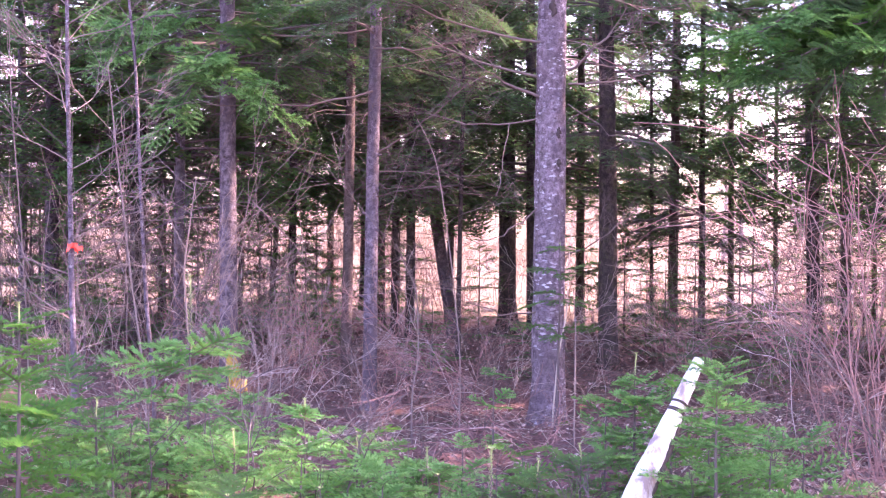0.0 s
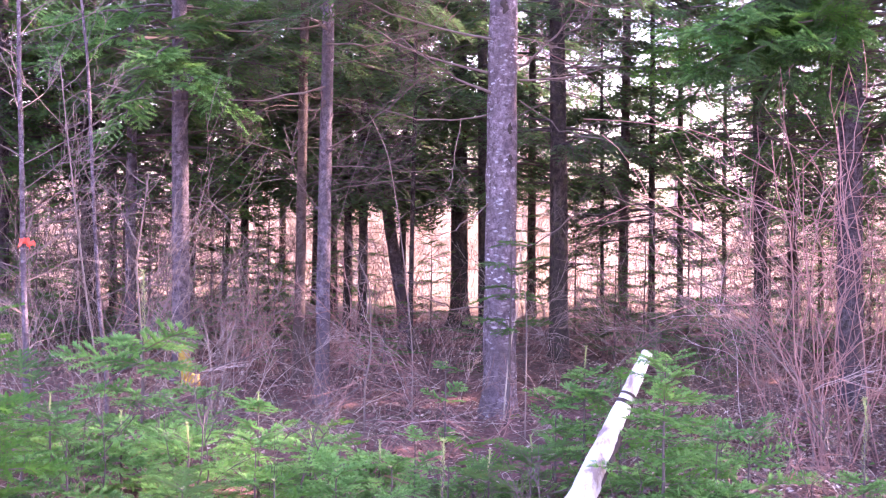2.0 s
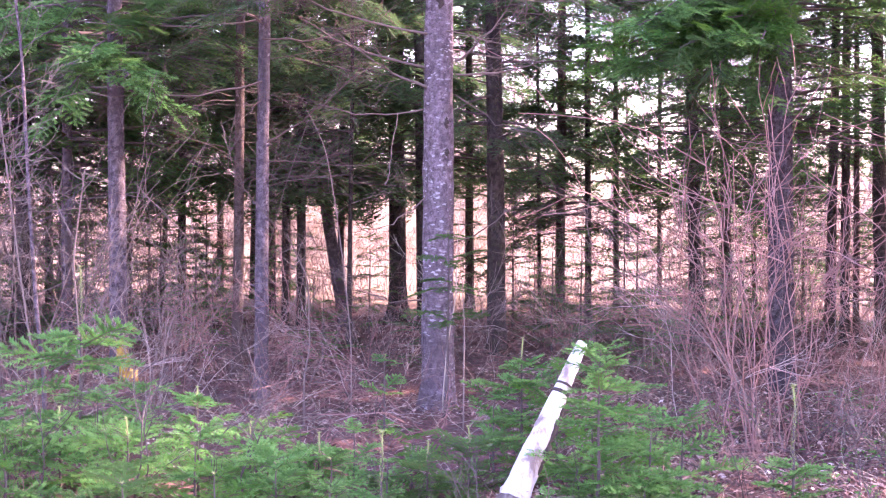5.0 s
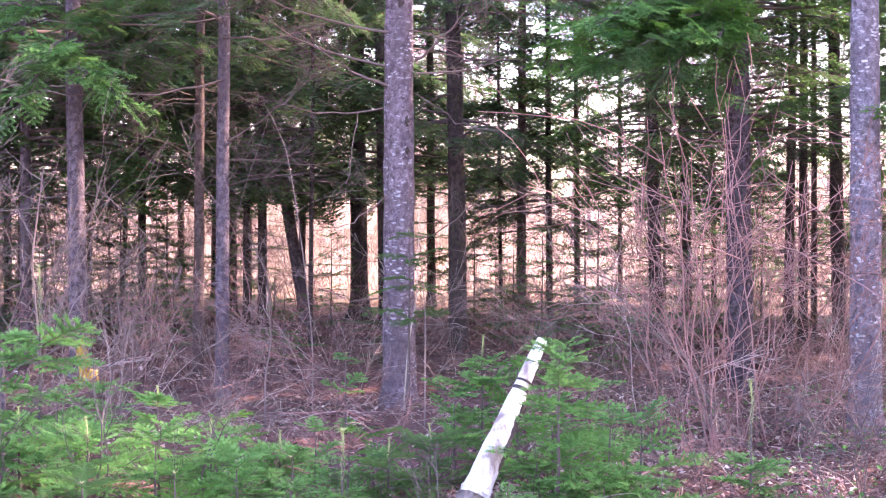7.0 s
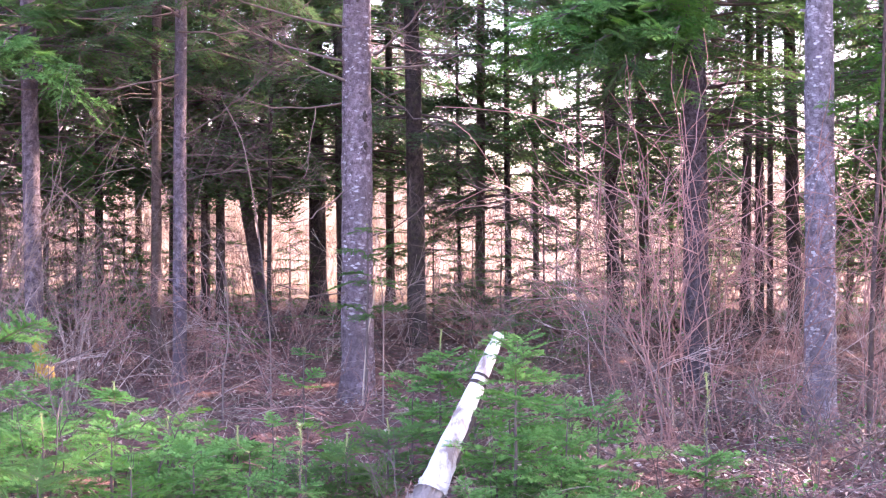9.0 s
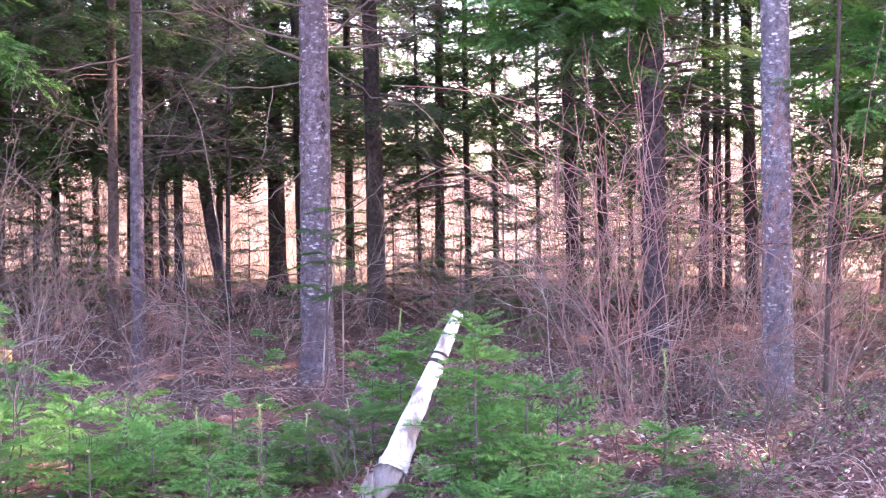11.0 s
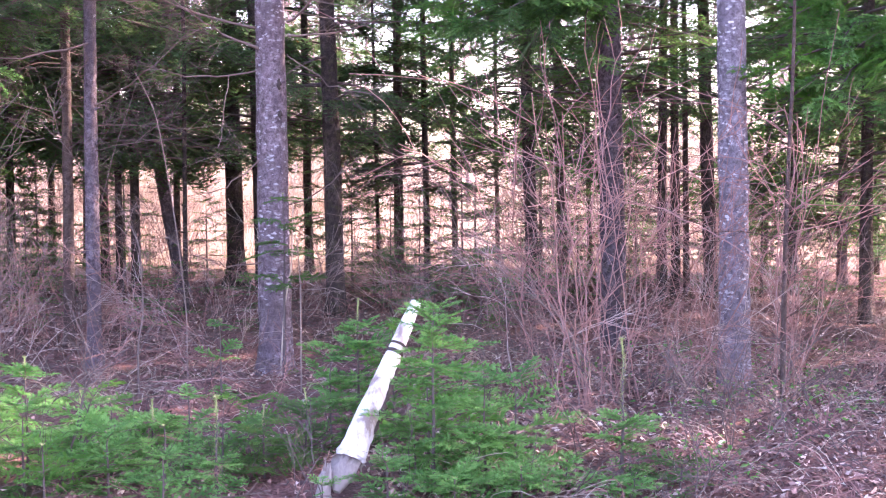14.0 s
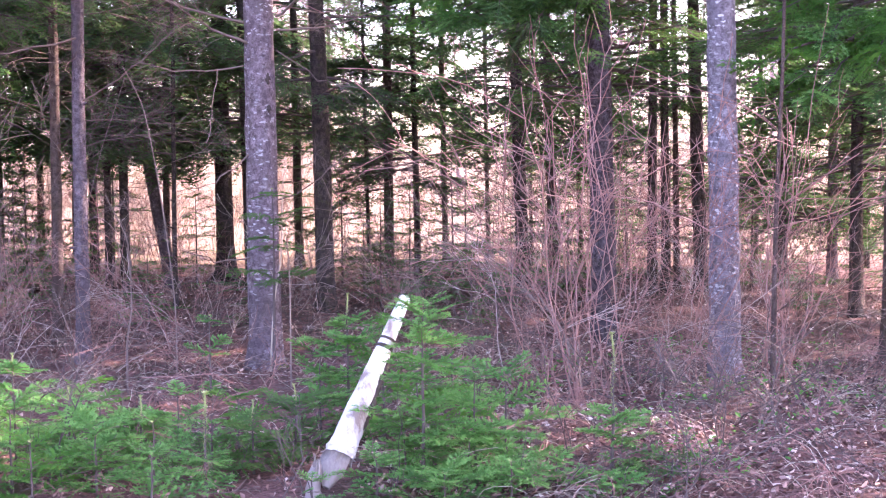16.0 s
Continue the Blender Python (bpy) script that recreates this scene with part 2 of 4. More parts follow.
def spray(seed, step, needle, width, gap, droop=0.12, bare=0.12, slim=False, reach=0.42, bushy=0.0, stray=0.25, around=2):
    """A fir bough one metre long: a main twig with side twigs in its plane, set with needles. step, gap: the
    distance of side twigs and of needles; needle, width: the size of a needle, all in parts of its length."""
    rng = np.random.default_rng(seed)
    g = Geo()
    twigs = [(np.array([0, 0, 0.0]), np.array([1.0, 0, 0]), 1.0, 0.011)]
    s = bare
    while s < 0.95:
        for side in (-1, 1):
            size = (reach * (1 - s) ** 0.8 * (0.35 + 0.65 * min(1, s / 0.35)) + 0.06) * rng.uniform(0.7, 1.15)
            a = radians(rng.uniform(42, 60))
            at = np.array([s + rng.uniform(-0.01, 0.01), 0, -droop * s * s])
            twigs.append((at, np.array([math.cos(a), side * math.sin(a), rng.uniform(-0.22, 0.08)]), size, 0.0045))
            if size > 0.22 and around == 2:
                for q in (0.5,):
                    b = a * 0.25 if rng.random() < 0.5 else a * 1.7
                    twigs.append((at + twigs[-1][1] * size * q, np.array([math.cos(b), side * math.sin(b), rng.uniform(-0.2, 0.1)]), size * 0.42, 0.003))
        s += step * rng.uniform(0.8, 1.2)
    roots, ways, tips = [], [], []
    for k, (at, way, size, r) in enumerate(twigs):
        way = unit(way)
        n = 5 if k == 0 else 3
        q = np.linspace(0, 1, n)[:, None]
        p = at + way * size * q + np.array([0, 0, -droop * (1.0 if k == 0 else 0.5 * size)]) * q * q
        if slim and k:
            side = unit(np.cross([0, 0, 1.0], way)) * r
            g.add([p[0] - side, p[0] + side, p[-1]], [[0, 1, 2]], 1)
        else:
            g.tube(p, np.linspace(r, r * 0.35, n), 3, 1, cap=False)
        u = np.arange(0.04 if k else bare, 1.0, gap / size)
        if not len(u):
            continue
        c = at + way * size * u[:, None] + np.array([0, 0, -droop * (1.0 if k == 0 else 0.5 * size)]) * (u * u)[:, None]
        flat = unit(np.cross([0, 0, 1.0], way))
        for side in range(around):
            roots.append(c + way * rng.uniform(-0.5, 0.5, (len(c), 1)) * gap + rng.normal(0, 0.002, c.shape))
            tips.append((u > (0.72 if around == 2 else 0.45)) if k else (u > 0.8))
            if around == 2:
                lift = rng.uniform(-0.15 - bushy, 0.55 + bushy, (len(c), 1))
                out = flat * (2 * side - 1) + np.array([0, 0, 1.0]) * lift
            else:
                a = rng.uniform(-0.7, np.pi + 0.7, (len(c), 1))
                out = flat * np.cos(a) + np.array([0, 0, 0.8]) * np.sin(a)
            ways.append(way * (rng.uniform(0.45, 0.9, (len(c), 1)) if around == 2 else rng.uniform(0.7, 1.5, (len(c), 1))) + out)
    c, w = np.concatenate(roots), np.concatenate(ways)
    w /= np.linalg.norm(w, axis=1, keepdims=True)
    across = np.cross(w, [0, 0, 1.0])
    across /= np.linalg.norm(across, axis=1, keepdims=True)
    across = across * 0.9 + rng.normal(0, stray, across.shape)
    size = needle * rng.uniform(0.7, 1.15, (len(c), 1))
    v = np.stack([c - across * width / 2, c + across * width / 2, c + w * size], 1).reshape(-1, 3)
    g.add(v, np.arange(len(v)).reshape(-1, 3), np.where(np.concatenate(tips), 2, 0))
    return g.arrays()


SPRAYS_NEAR = [spray(10 + k, 0.17, 0.075, 0.018, 0.021, 0.16, slim=True, reach=0.52, stray=0.16, around=4) for k in range(5)]
SPRAYS_MID = [spray(20 + k, 0.15, 0.085, 0.026, 0.05, 0.2, slim=True) for k in range(4)]
SPRAYS_FAR = [spray(30 + k, 0.19, 0.13, 0.05, 0.12, 0.25, slim=True) for k in range(4)]
SPRAYS_TOP = [spray(40 + k, 0.26, 0.22, 0.13, 0.24, 0.25, slim=True) for k in range(4)]


def crooked(rng, start, way, length, wander, n, rise=0.0):
    """A wandering line of n points from start."""
    p, d, out = np.asarray(start, float), unit(way), []
    for k in range(n):
        out.append(p.copy())
        d = unit(d + rng.normal(0, wander, 3) + [0, 0, rise])
        p = p + d * length / (n - 1)
    return np.array(out)


def branching(g, rng, start, way, length, r, depth, kids, wander=0.12, rise=0.02, m=0, spread=0.7, sides=3, n=6, low=0.3):
    """A twig that forks again and again, added to g."""
    p = crooked(rng, start, way, length, wander, n, rise)
    g.tube(p, np.linspace(r, max(r * 0.35, 0.0012), n), sides, m, cap=False)
    if depth <= 0:
        return
    for _ in range(rng.poisson(kids) if kids > 1.5 else int(rng.random() < kids) + 1):
        k = rng.uniform(low, 0.95) * (n - 1)
        i = int(k)
        at = p[i] + (p[min(i + 1, n - 1)] - p[i]) * (k - i)
        d = unit(p[min(i + 1, n - 1)] - p[max(i - 1, 0)])
        side = rng.normal(0, 1, 3)
        side = unit(side - d * (side @ d))
        branching(g, rng, at, d + side * spread, length * rng.uniform(0.3, 0.6), r * 0.68, depth - 1, kids * 0.8, wander, rise, m, spread, 3, max(3, n - 2), low)


def twig_mesh(name, seed, way, kids, wander, rise, spread, r, material, depth=2, n=7, low=0.3):
    """One branched bare twig, about a metre long, as a mesh that many limbs share."""
    g = Geo()
    branching(g, np.random.default_rng(seed), [0, 0, 0], way, 1.0, r, depth, kids, wander, rise, 0, spread, 4, n, low)
    return g.mesh(name, [material])


def set_at(name, mesh, parent, at, way, size, roll=0.0):
    """A part that shares a mesh, grown along its x axis, set at a place of its thing along a way."""
    ob = new(name, mesh)
    ob.parent = parent
    m = frames(at, way, [0.05, 0.05, 1], size)[0]
    ob.matrix_basis = Matrix([list(k) for k in m]) @ Matrix.Rotation(roll, 4, "X")
    return ob


DEAD_WOOD = {}
for tone, mat in (("grey", TWIG_DEAD), ("dark", TWIG_DARK)):
    DEAD_WOOD[tone] = [twig_mesh("dead_limb_" + tone, 900 + k, [1, 0, 0.05], 5.2, 0.12, -0.03, 0.85, 0.0046, mat) for k in range(8)]
STEMS = {}
for tone, mat in (("grey", TWIG_GREY), ("red", TWIG_RED), ("dark", TWIG_DARK), ("pale", TWIG_LIGHT), ("stout", TWIG_DARK)):
    STEMS[tone] = [twig_mesh("shrub_stem_" + tone, 930 + k, [1, 0, 0], (2.4, 3.2, 4.4)[k % 3], 0.14, 0.0, 0.95, {"pale": 0.0029, "red": 0.0025, "stout": 0.0065}.get(tone, 0.0021), mat, 2, 9, 0.2) for k in range(12)]


# ---- ground ----
def build_ground():
    g = Geo()
    xs = np.concatenate([[-900, -300, -120, -60, -30], np.arange(-16, 16.1, 0.25), [30, 60, 120, 300, 900]])
    ys = np.concatenate([[-900, -200, -60, -20, 0], np.arange(3, 26.1, 0.25), [32, 45, 70, 120, 300, 900, 2500]])
    X, Y = np.meshgrid(xs, ys, indexing="ij")
    Z = floor_z(X, Y)
    rng = np.random.default_rng(3)
    Z += rng.normal(0, 0.008, Z.shape) * (np.abs(X) < 16) * (Y > 2.9) * (Y < 26.1)
    i, j = np.meshgrid(np.arange(len(xs) - 1), np.arange(len(ys) - 1), indexing="ij")
    k = i * len(ys) + j
    g.add(np.stack([X, Y, Z], -1).reshape(-1, 3), np.stack([k, k + len(ys), k + len(ys) + 1, k + 1], -1).reshape(-1, 4))
    ob = part("ground", g, GROUND)
    tagged(ob, "brown leaf-covered forest floor running out into a straw-coloured meadow", "ground", kind="structure")


build_ground()


# ---- trees ----
def stem_line(x, y, lean_x, lean_y, height, rng, n=14, sway=0.02):
    z = np.linspace(0, 1, n) ** 1.2 * height
    p = np.stack([lean_x * z, lean_y * z, z - 0.05], 1)
    p[1:-1, :2] += np.cumsum(rng.normal(0, sway / n ** 0.5, (n - 2, 2)), 0) * 0.6
    return p


def along_line(p, z):
    return np.stack([np.interp(z, p[:, 2], p[:, k]) for k in range(3)], -1)


def fir_tree(x, y, dia, height, bark_kind, needle, label, lean=(0.0, 0.0), crown=2.2, reach=1.3, boughs=60, dead=14, seed=1,
             fine=True, view=5.0, dead_low=0.5, sides=14, flare=1.35, dead_reach=0.8, upper=6, thin=1.0):
    """A forest fir: a tapered stem with a flared foot, dead twiggy limbs low down, and drooping needled boughs above crown."""
    rng = np.random.default_rng(seed)
    view, tall = min(view, max(crown + 0.7, 2.1 + 0.15 * y)), view
    boughs = round(boughs * (view - crown) / (tall - crown) * thin)
    z0 = float(floor_z(x, y))
    tree = thing("fir_tree", x, y, z0, label, "tree", "trees of the wood")
    p = stem_line(x, y, lean[0], lean[1], height, rng)
    g = Geo()
    q = np.concatenate([[-0.05, 0.03, 0.1, 0.2], np.linspace(0.35, min(5.0, height * 0.8), 36), np.linspace(min(5.0, height * 0.8) + 0.4, height, 5)])
    pts = along_line(p, q)
    r = dia / 2 * np.clip(1 - q / height, 0.03, 1) ** 0.75 * (1 + (flare - 1) * np.exp(-np.maximum(q, 0) / 0.12))
    g.tube(pts, r, sides, 0, rough=0.03, rng=rng)
    for _ in range(10):
        z = rng.uniform(0.3, 3.4)
        a = rng.uniform(0, 2 * np.pi)
        c, rr = along_line(p, z), dia / 2 * (1 - z / height) ** 0.75
        d = np.array([math.cos(a), math.sin(a), 0.2])
        g.tube([c + d * rr * 0.7, c + d * (rr + 0.012), c + d * (rr + rng.uniform(0.015, 0.04))], [0.016, 0.011, 0.006], 5, 0)
    part("trunk", g, bark_kind, tree)
    tone = "grey" if bark_kind in (BARK_MAIN, BARK_GREY, BARK_LICHEN, BARK_SHADE) else "dark"
    for k in range(dead):
        z = rng.uniform(dead_low, crown + 0.8)
        a = rng.uniform(0, 2 * np.pi)
        set_at("dead_limb", DEAD_WOOD[tone][rng.integers(8)], tree, along_line(p, z), [math.cos(a), math.sin(a), rng.uniform(-0.15, 0.3)], dead_reach * rng.uniform(0.45, 1.2), rng.uniform(0, 6.28))
    if boughs:
        g = Geo()
        for low, high, count, kinds, big in ((crown, min(view, height - 0.3), boughs, SPRAYS_MID if fine else SPRAYS_FAR, 1.0), (view, height - 0.2, upper, SPRAYS_TOP, 1.6)):
            if high <= low:
                continue
            mats = [[] for _ in kinds]
            for _ in range(count):
                z = rng.uniform(low, high)
                a = rng.uniform(0, 2 * np.pi)
                size = reach * (1 - 0.8 * (z / height) ** 1.5) * rng.uniform(0.6, 1.15)
                n = 6
                line = crooked(rng, along_line(p, z), [math.cos(a), math.sin(a), rng.uniform(-0.1, 0.25)], size, 0.07, n, -0.05)
                g.tube(line, np.linspace(0.006 + 0.007 * size, 0.004, n), 4, 1, cap=False)
                for w in np.arange(0.3, 1.0, 0.14 * big):
                    k = w * (n - 1)
                    i = int(k)
                    at = line[i] + (line[min(i + 1, n - 1)] - line[i]) * (k - i)
                    d = unit(line[min(i + 1, n - 1)] - line[max(i - 1, 0)])
                    side = np.cross(d, [0, 0, 1]) * rng.choice([-1, 1])
                    way = d + side * rng.uniform(0.35, 1.1) + [0, 0, rng.uniform(-0.4, 0.1)]
                    mats[rng.integers(len(kinds))].append(frames(at, way, [rng.normal(0, 0.25), rng.normal(0, 0.25), 1], rng.uniform(0.32, 0.55) * big * (1.0 if fine else 1.3))[0])
                mats[rng.integers(len(kinds))].append(frames(line[-2], line[-1] - line[-2], [0, 0, 1], rng.uniform(0.4, 0.6) * big)[0])
            for template, m in zip(kinds, mats):
                g.many(template, m)
        part("crown", g, [needle, TWIG_DARK, needle], tree, smooth=False)
    return tree


def hanging_bough(tree, foot, tip, needle, seed, width=0.5, sprays=14, fine=True):
    """One long needled bough of a tree, from a place on its stem to its tip, in the world."""
    rng = np.random.default_rng(seed)
    base = np.array(tree.location)
    a, b = np.array(foot) - base, np.array(tip) - base
    q = np.linspace(0, 1, 8)[:, None]
    line = a + (b - a) * q + np.array([0, 0, 0.12]) * np.sin(q * 3.1) + rng.normal(0, 0.015, (8, 3))
    g = Geo()
    g.tube(line, np.linspace(0.014, 0.004, 8), 5, 1)
    kinds = SPRAYS_NEAR if fine else SPRAYS_MID
    mats = [[] for _ in kinds]
    d = unit(b - a)
    for k in range(sprays):
        w = rng.uniform(0.25, 1.0) if k else 1.0
        at = a + (b - a) * w + np.array([0, 0, 0.12 * math.sin(w * 3.1)])
        side = np.cross(d, [0, 0, 1]) * rng.choice([-1, 1])
        way = d * rng.uniform(0.4, 1.0) + side * rng.uniform(0.0, 1.0) + [0, 0, rng.uniform(-0.35, 0.2)]
        mats[rng.integers(len(kinds))].append(frames(at, way, [rng.normal(0, 0.3), rng.normal(0, 0.3), 1], width * rng.uniform(0.6, 1.1))[0])
    for template, m in zip(kinds, mats):
        g.many(template, m)
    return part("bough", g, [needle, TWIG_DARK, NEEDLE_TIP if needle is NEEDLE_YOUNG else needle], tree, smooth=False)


def dead_limb(tree, foot, tip, seed, thick=0.012, kids=5.0, tone=None):
    """One long bare limb of a tree, from its stem to its tip, in the world."""
    rng = np.random.default_rng(seed)
    base = np.array(tree.location)
    a, b = np.array(foot) - base, np.array(tip) - base
    size = float(np.linalg.norm(b - a))
    g = Geo()
    q = np.linspace(0, 1, 9)[:, None]
    line = a + (b - a) * q + np.array([0, 0, -0.06]) * np.sin(q * 3.1) + rng.normal(0, 0.012, (9, 3)) * np.sin(q * 3.1)
    g.tube(line, np.linspace(thick, 0.003, 9), 6, 0)
    for _ in range(int(kids * 2)):
        i = rng.integers(2, 8)
        d = unit(line[i] - line[i - 1])
        side = rng.normal(0, 1, 3)
        side = unit(side - d * (side @ d))
        branching(g, rng, line[i], d + side * 0.8, size * rng.uniform(0.2, 0.45), thick * 0.2, 2, 3.0, 0.14, -0.03, 0, 0.7, 3, 6)
    return part("dead_limb", g, tone or TWIG_DEAD, tree)


def whip(name, points, r, material, label, seed, kids=0.0):
    """A thin bare young stem through a few points of the world, perhaps with twigs."""
    rng = np.random.default_rng(seed)
    p = np.array(points, float)
    ob = thing(name, p[0][0], p[0][1], float(floor_z(p[0][0], p[0][1])), label, "sapling", "bare saplings")
    p = np.concatenate([[[p[0][0], p[0][1], float(floor_z(p[0][0], p[0][1])) - 0.03]], p]) - np.array(ob.location)
    s = np.linspace(0, len(p) - 1, 24)
    line = np.stack([np.interp(s, np.arange(len(p)), p[:, k]) for k in range(3)], 1)
    line[1:-1] = (line[:-2] + line[1:-1] * 2 + line[2:]) / 4
    g = Geo()
    g.tube(line, np.linspace(r, r * 0.4, 24), 6, 0)
    part("stem", g, material, ob)
    for _ in range(int(kids)):
        i = rng.integers(6, 23)
        g = Geo()
        a = rng.uniform(0, 6.28)
        branching(g, rng, line[i], [math.cos(a), math.sin(a) * 0.6, 0.45], rng.uniform(0.3, 0.9), min(r * 0.35, 0.0032), 2, 3.4, 0.11, 0.03, 0, 0.65, 4, 8)
        part("twig", g, material, ob)
    return ob


# the near firs
big = fir_tree(-0.11, 10.36, 0.25, 15, BARK_MAIN, NEEDLE_MID, "tall grey fir trunk with pale lichen flecks and dead limbs", (-0.006, 0), 3.3, 1.6, 24, 9, 101, dead_low=2.0, view=6, dead_reach=1.3, sides=22)
pale = fir_tree(3.04, 9.10, 0.217, 14, BARK_LICHEN, NEEDLE_MID, "straight trunk grey with pale lichen blotches and mossy foot", (-0.02, 0), 3.0, 1.3, 24, 5, 102, dead_low=2.2, view=5.5, sides=20)
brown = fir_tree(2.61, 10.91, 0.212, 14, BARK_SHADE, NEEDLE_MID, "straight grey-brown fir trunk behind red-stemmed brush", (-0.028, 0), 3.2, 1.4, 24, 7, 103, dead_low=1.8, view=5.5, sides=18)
slim = fir_tree(-1.51, 10.77, 0.114, 11, BARK_GREY, NEEDLE_DARK, "slim grey fir trunk with short dead stubs", (0.003, 0), 2.9, 1.1, 30, 26, 104, dead_low=1.4, view=5)
fir_tree(-1.84, 11.66, 0.095, 11, BARK_BROWN, NEEDLE_DARK, "slim brownish fir trunk with short dead stubs", (0.003, 0), 2.6, 1.1, 34, 26, 105, dead_low=1.3, view=5)
grey = fir_tree(-2.79, 11.44, 0.155, 12, BARK_GREY, NEEDLE_MID, "grey fir trunk with a mossy foot in brush", (-0.017, 0), 2.4, 1.3, 44, 28, 106, view=5)
fir_tree(-2.95, 12.21, 0.08, 10, BARK_BROWN, NEEDLE_DARK, "thin brown fir trunk close behind a grey one", (-0.01, 0), 2.3, 1.1, 32, 24, 107, view=5)
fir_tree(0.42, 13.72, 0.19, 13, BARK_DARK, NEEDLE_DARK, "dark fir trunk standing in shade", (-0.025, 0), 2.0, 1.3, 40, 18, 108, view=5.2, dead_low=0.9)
dead_limb(big, (-0.2, 10.3, 2.35), (-0.86, 10.0, 2.72), 151, 0.0120, 7.0)
dead_limb(big, (-0.2, 10.35, 2.5), (-1.15, 10.2, 2.85), 152, 0.0112, 7.0)
dead_limb(big, (-0.2, 10.35, 2.2), (-1.05, 10.3, 2.23), 153, 0.0075, 7.0)
dead_limb(big, (-0.2, 10.3, 2.75), (-1.4, 9.9, 3.1), 154, 0.0105, 7.0)
dead_limb(big, (0.0, 10.3, 2.55), (0.4, 9.9, 2.95), 155, 0.0120, 7.0)
dead_limb(big, (0.0, 10.3, 2.45), (0.75, 10.2, 2.6), 156, 0.0090, 7.0)
dead_limb(big, (0.0, 10.3, 2.3), (0.6, 9.8, 2.0), 157, 0.004, 6.0)
dead_limb(slim, (-1.5, 10.7, 2.42), (-2.7, 10.3, 2.28), 158, 0.0090, 7.0)
dead_limb(slim, (-1.5, 10.7, 2.75), (-0.6, 10.3, 2.85), 159, 0.0083, 7.0)
dead_limb(slim, (-1.5, 10.7, 2.9), (-2.9, 10.4, 2.85), 160, 0.0083, 7.0)
dead_limb(slim, (-1.46, 10.7, 1.95), (-0.7, 10.3, 2.5), 161, 0.0067, 7.0)
dead_limb(brown, (2.5, 10.8, 1.9), (1.6, 9.9, 2.15), 162, 0.0067, 7.0)
dead_limb(brown, (2.5, 10.8, 1.75), (1.5, 10.1, 1.35), 163, 0.0060, 7.0)
for k, (tx, ty, tz) in enumerate([(1.25, 9.3, 2.42), (1.5, 9.2, 2.55), (1.75, 9.3, 2.4), (1.95, 9.5, 2.62), (1.4, 9.5, 2.75), (1.7, 9.7, 2.85), (2.1, 9.6, 2.3), (1.2, 9.9, 2.9), (1.9, 9.9, 2.95), (1.5, 10.2, 2.55), (2.2, 10.0, 2.7), (1.8, 10.3, 2.3), (1.3, 10.4, 2.35)]):
    hanging_bough(brown, (2.5, 10.8, 2.75 + 0.05 * k), (tx, ty, tz), (NEEDLE_MID, NEEDLE_MID, NEEDLE_DARK)[k % 3], 170 + k, 0.34, 17)
rng = np.random.default_rng(12)
for k in range(20):
    hanging_bough(brown, (2.5, 10.8, 2.7 + 0.03 * k), (rng.uniform(1.0, 2.25), rng.uniform(9.3, 10.0), rng.uniform(2.4, 2.8)), (NEEDLE_BRIGHT, NEEDLE_YOUNG)[k % 2], 700 + k, 0.38, 16)
for k, (tx, ty, tz) in enumerate([(-2.3, 9.6, 2.32), (-2.5, 9.5, 2.5), (-2.75, 9.7, 2.4), (-2.15, 10.0, 2.2), (-2.9, 10.0, 2.1), (-1.9, 9.9, 2.95), (-3.4, 9.9, 2.5), (-3.3, 10.1, 2.85), (-2.4, 10.4, 2.75)]):
    hanging_bough(grey, (-2.82, 11.4, 2.55 + 0.05 * k), (tx, ty, tz), (NEEDLE_YOUNG, NEEDLE_YOUNG, NEEDLE_MID)[k % 3], 180 + k, 0.38, 16)


def trunk_mark(tree, x, y, z, w, h, material, name, label, seed):
    """A small raised lump on a stem, wider or taller, with a ragged outline."""
    rng = np.random.default_rng(seed)
    g = Geo()
    k = np.linspace(-1, 1, 9)
    g.tube(np.stack([x + 0 * k + rng.normal(0, w * 0.15, 9), y + 0 * k, z + k * h / 2], 1) - np.array(tree.location), w / 2 * np.sqrt(np.maximum(0.02, 1 - k * k)) * rng.uniform(0.6, 1.2, 9), 8, 0, rough=0.15, rng=rng)
    part(name, g, material, [k for k in tree.children if k.name.startswith("trunk")][0], label)


trunk_mark(big, -0.065, 10.262, 2.09, 0.035, 0.09, WOOD_DARK, "sap_streak", "black resin streak", 1)
trunk_mark(big, -0.06, 10.262, 1.87, 0.03, 0.06, WOOD_DARK, "sap_streak", "black resin streak", 2)
trunk_mark(big, -0.15, 10.255, 0.67, 0.05, 0.035, TWIG_PALE, "branch_stub", "pale sawn branch stub", 3)
trunk_mark(big, -0.12, 10.262, 3.0, 0.05, 0.14, WOOD_DARK, "bark_crack", "dark crack in the bark", 4)
dead_limb(big, (-0.42, 10.1, 2.15), (-0.5, 9.95, 1.62), 164, 0.0035, 2.0, TWIG_GREY)
dead_limb(big, (-0.2, 10.3, 1.55), (-0.62, 10.0, 1.3), 165, 0.006, 3.0)
dead_limb(big, (-0.18, 10.3, 0.78), (-0.7, 10.0, 0.86), 166, 0.006, 4.0)
dead_limb(big, (0.0, 10.3, 1.2), (0.5, 10.0, 1.55), 167, 0.006, 3.0)


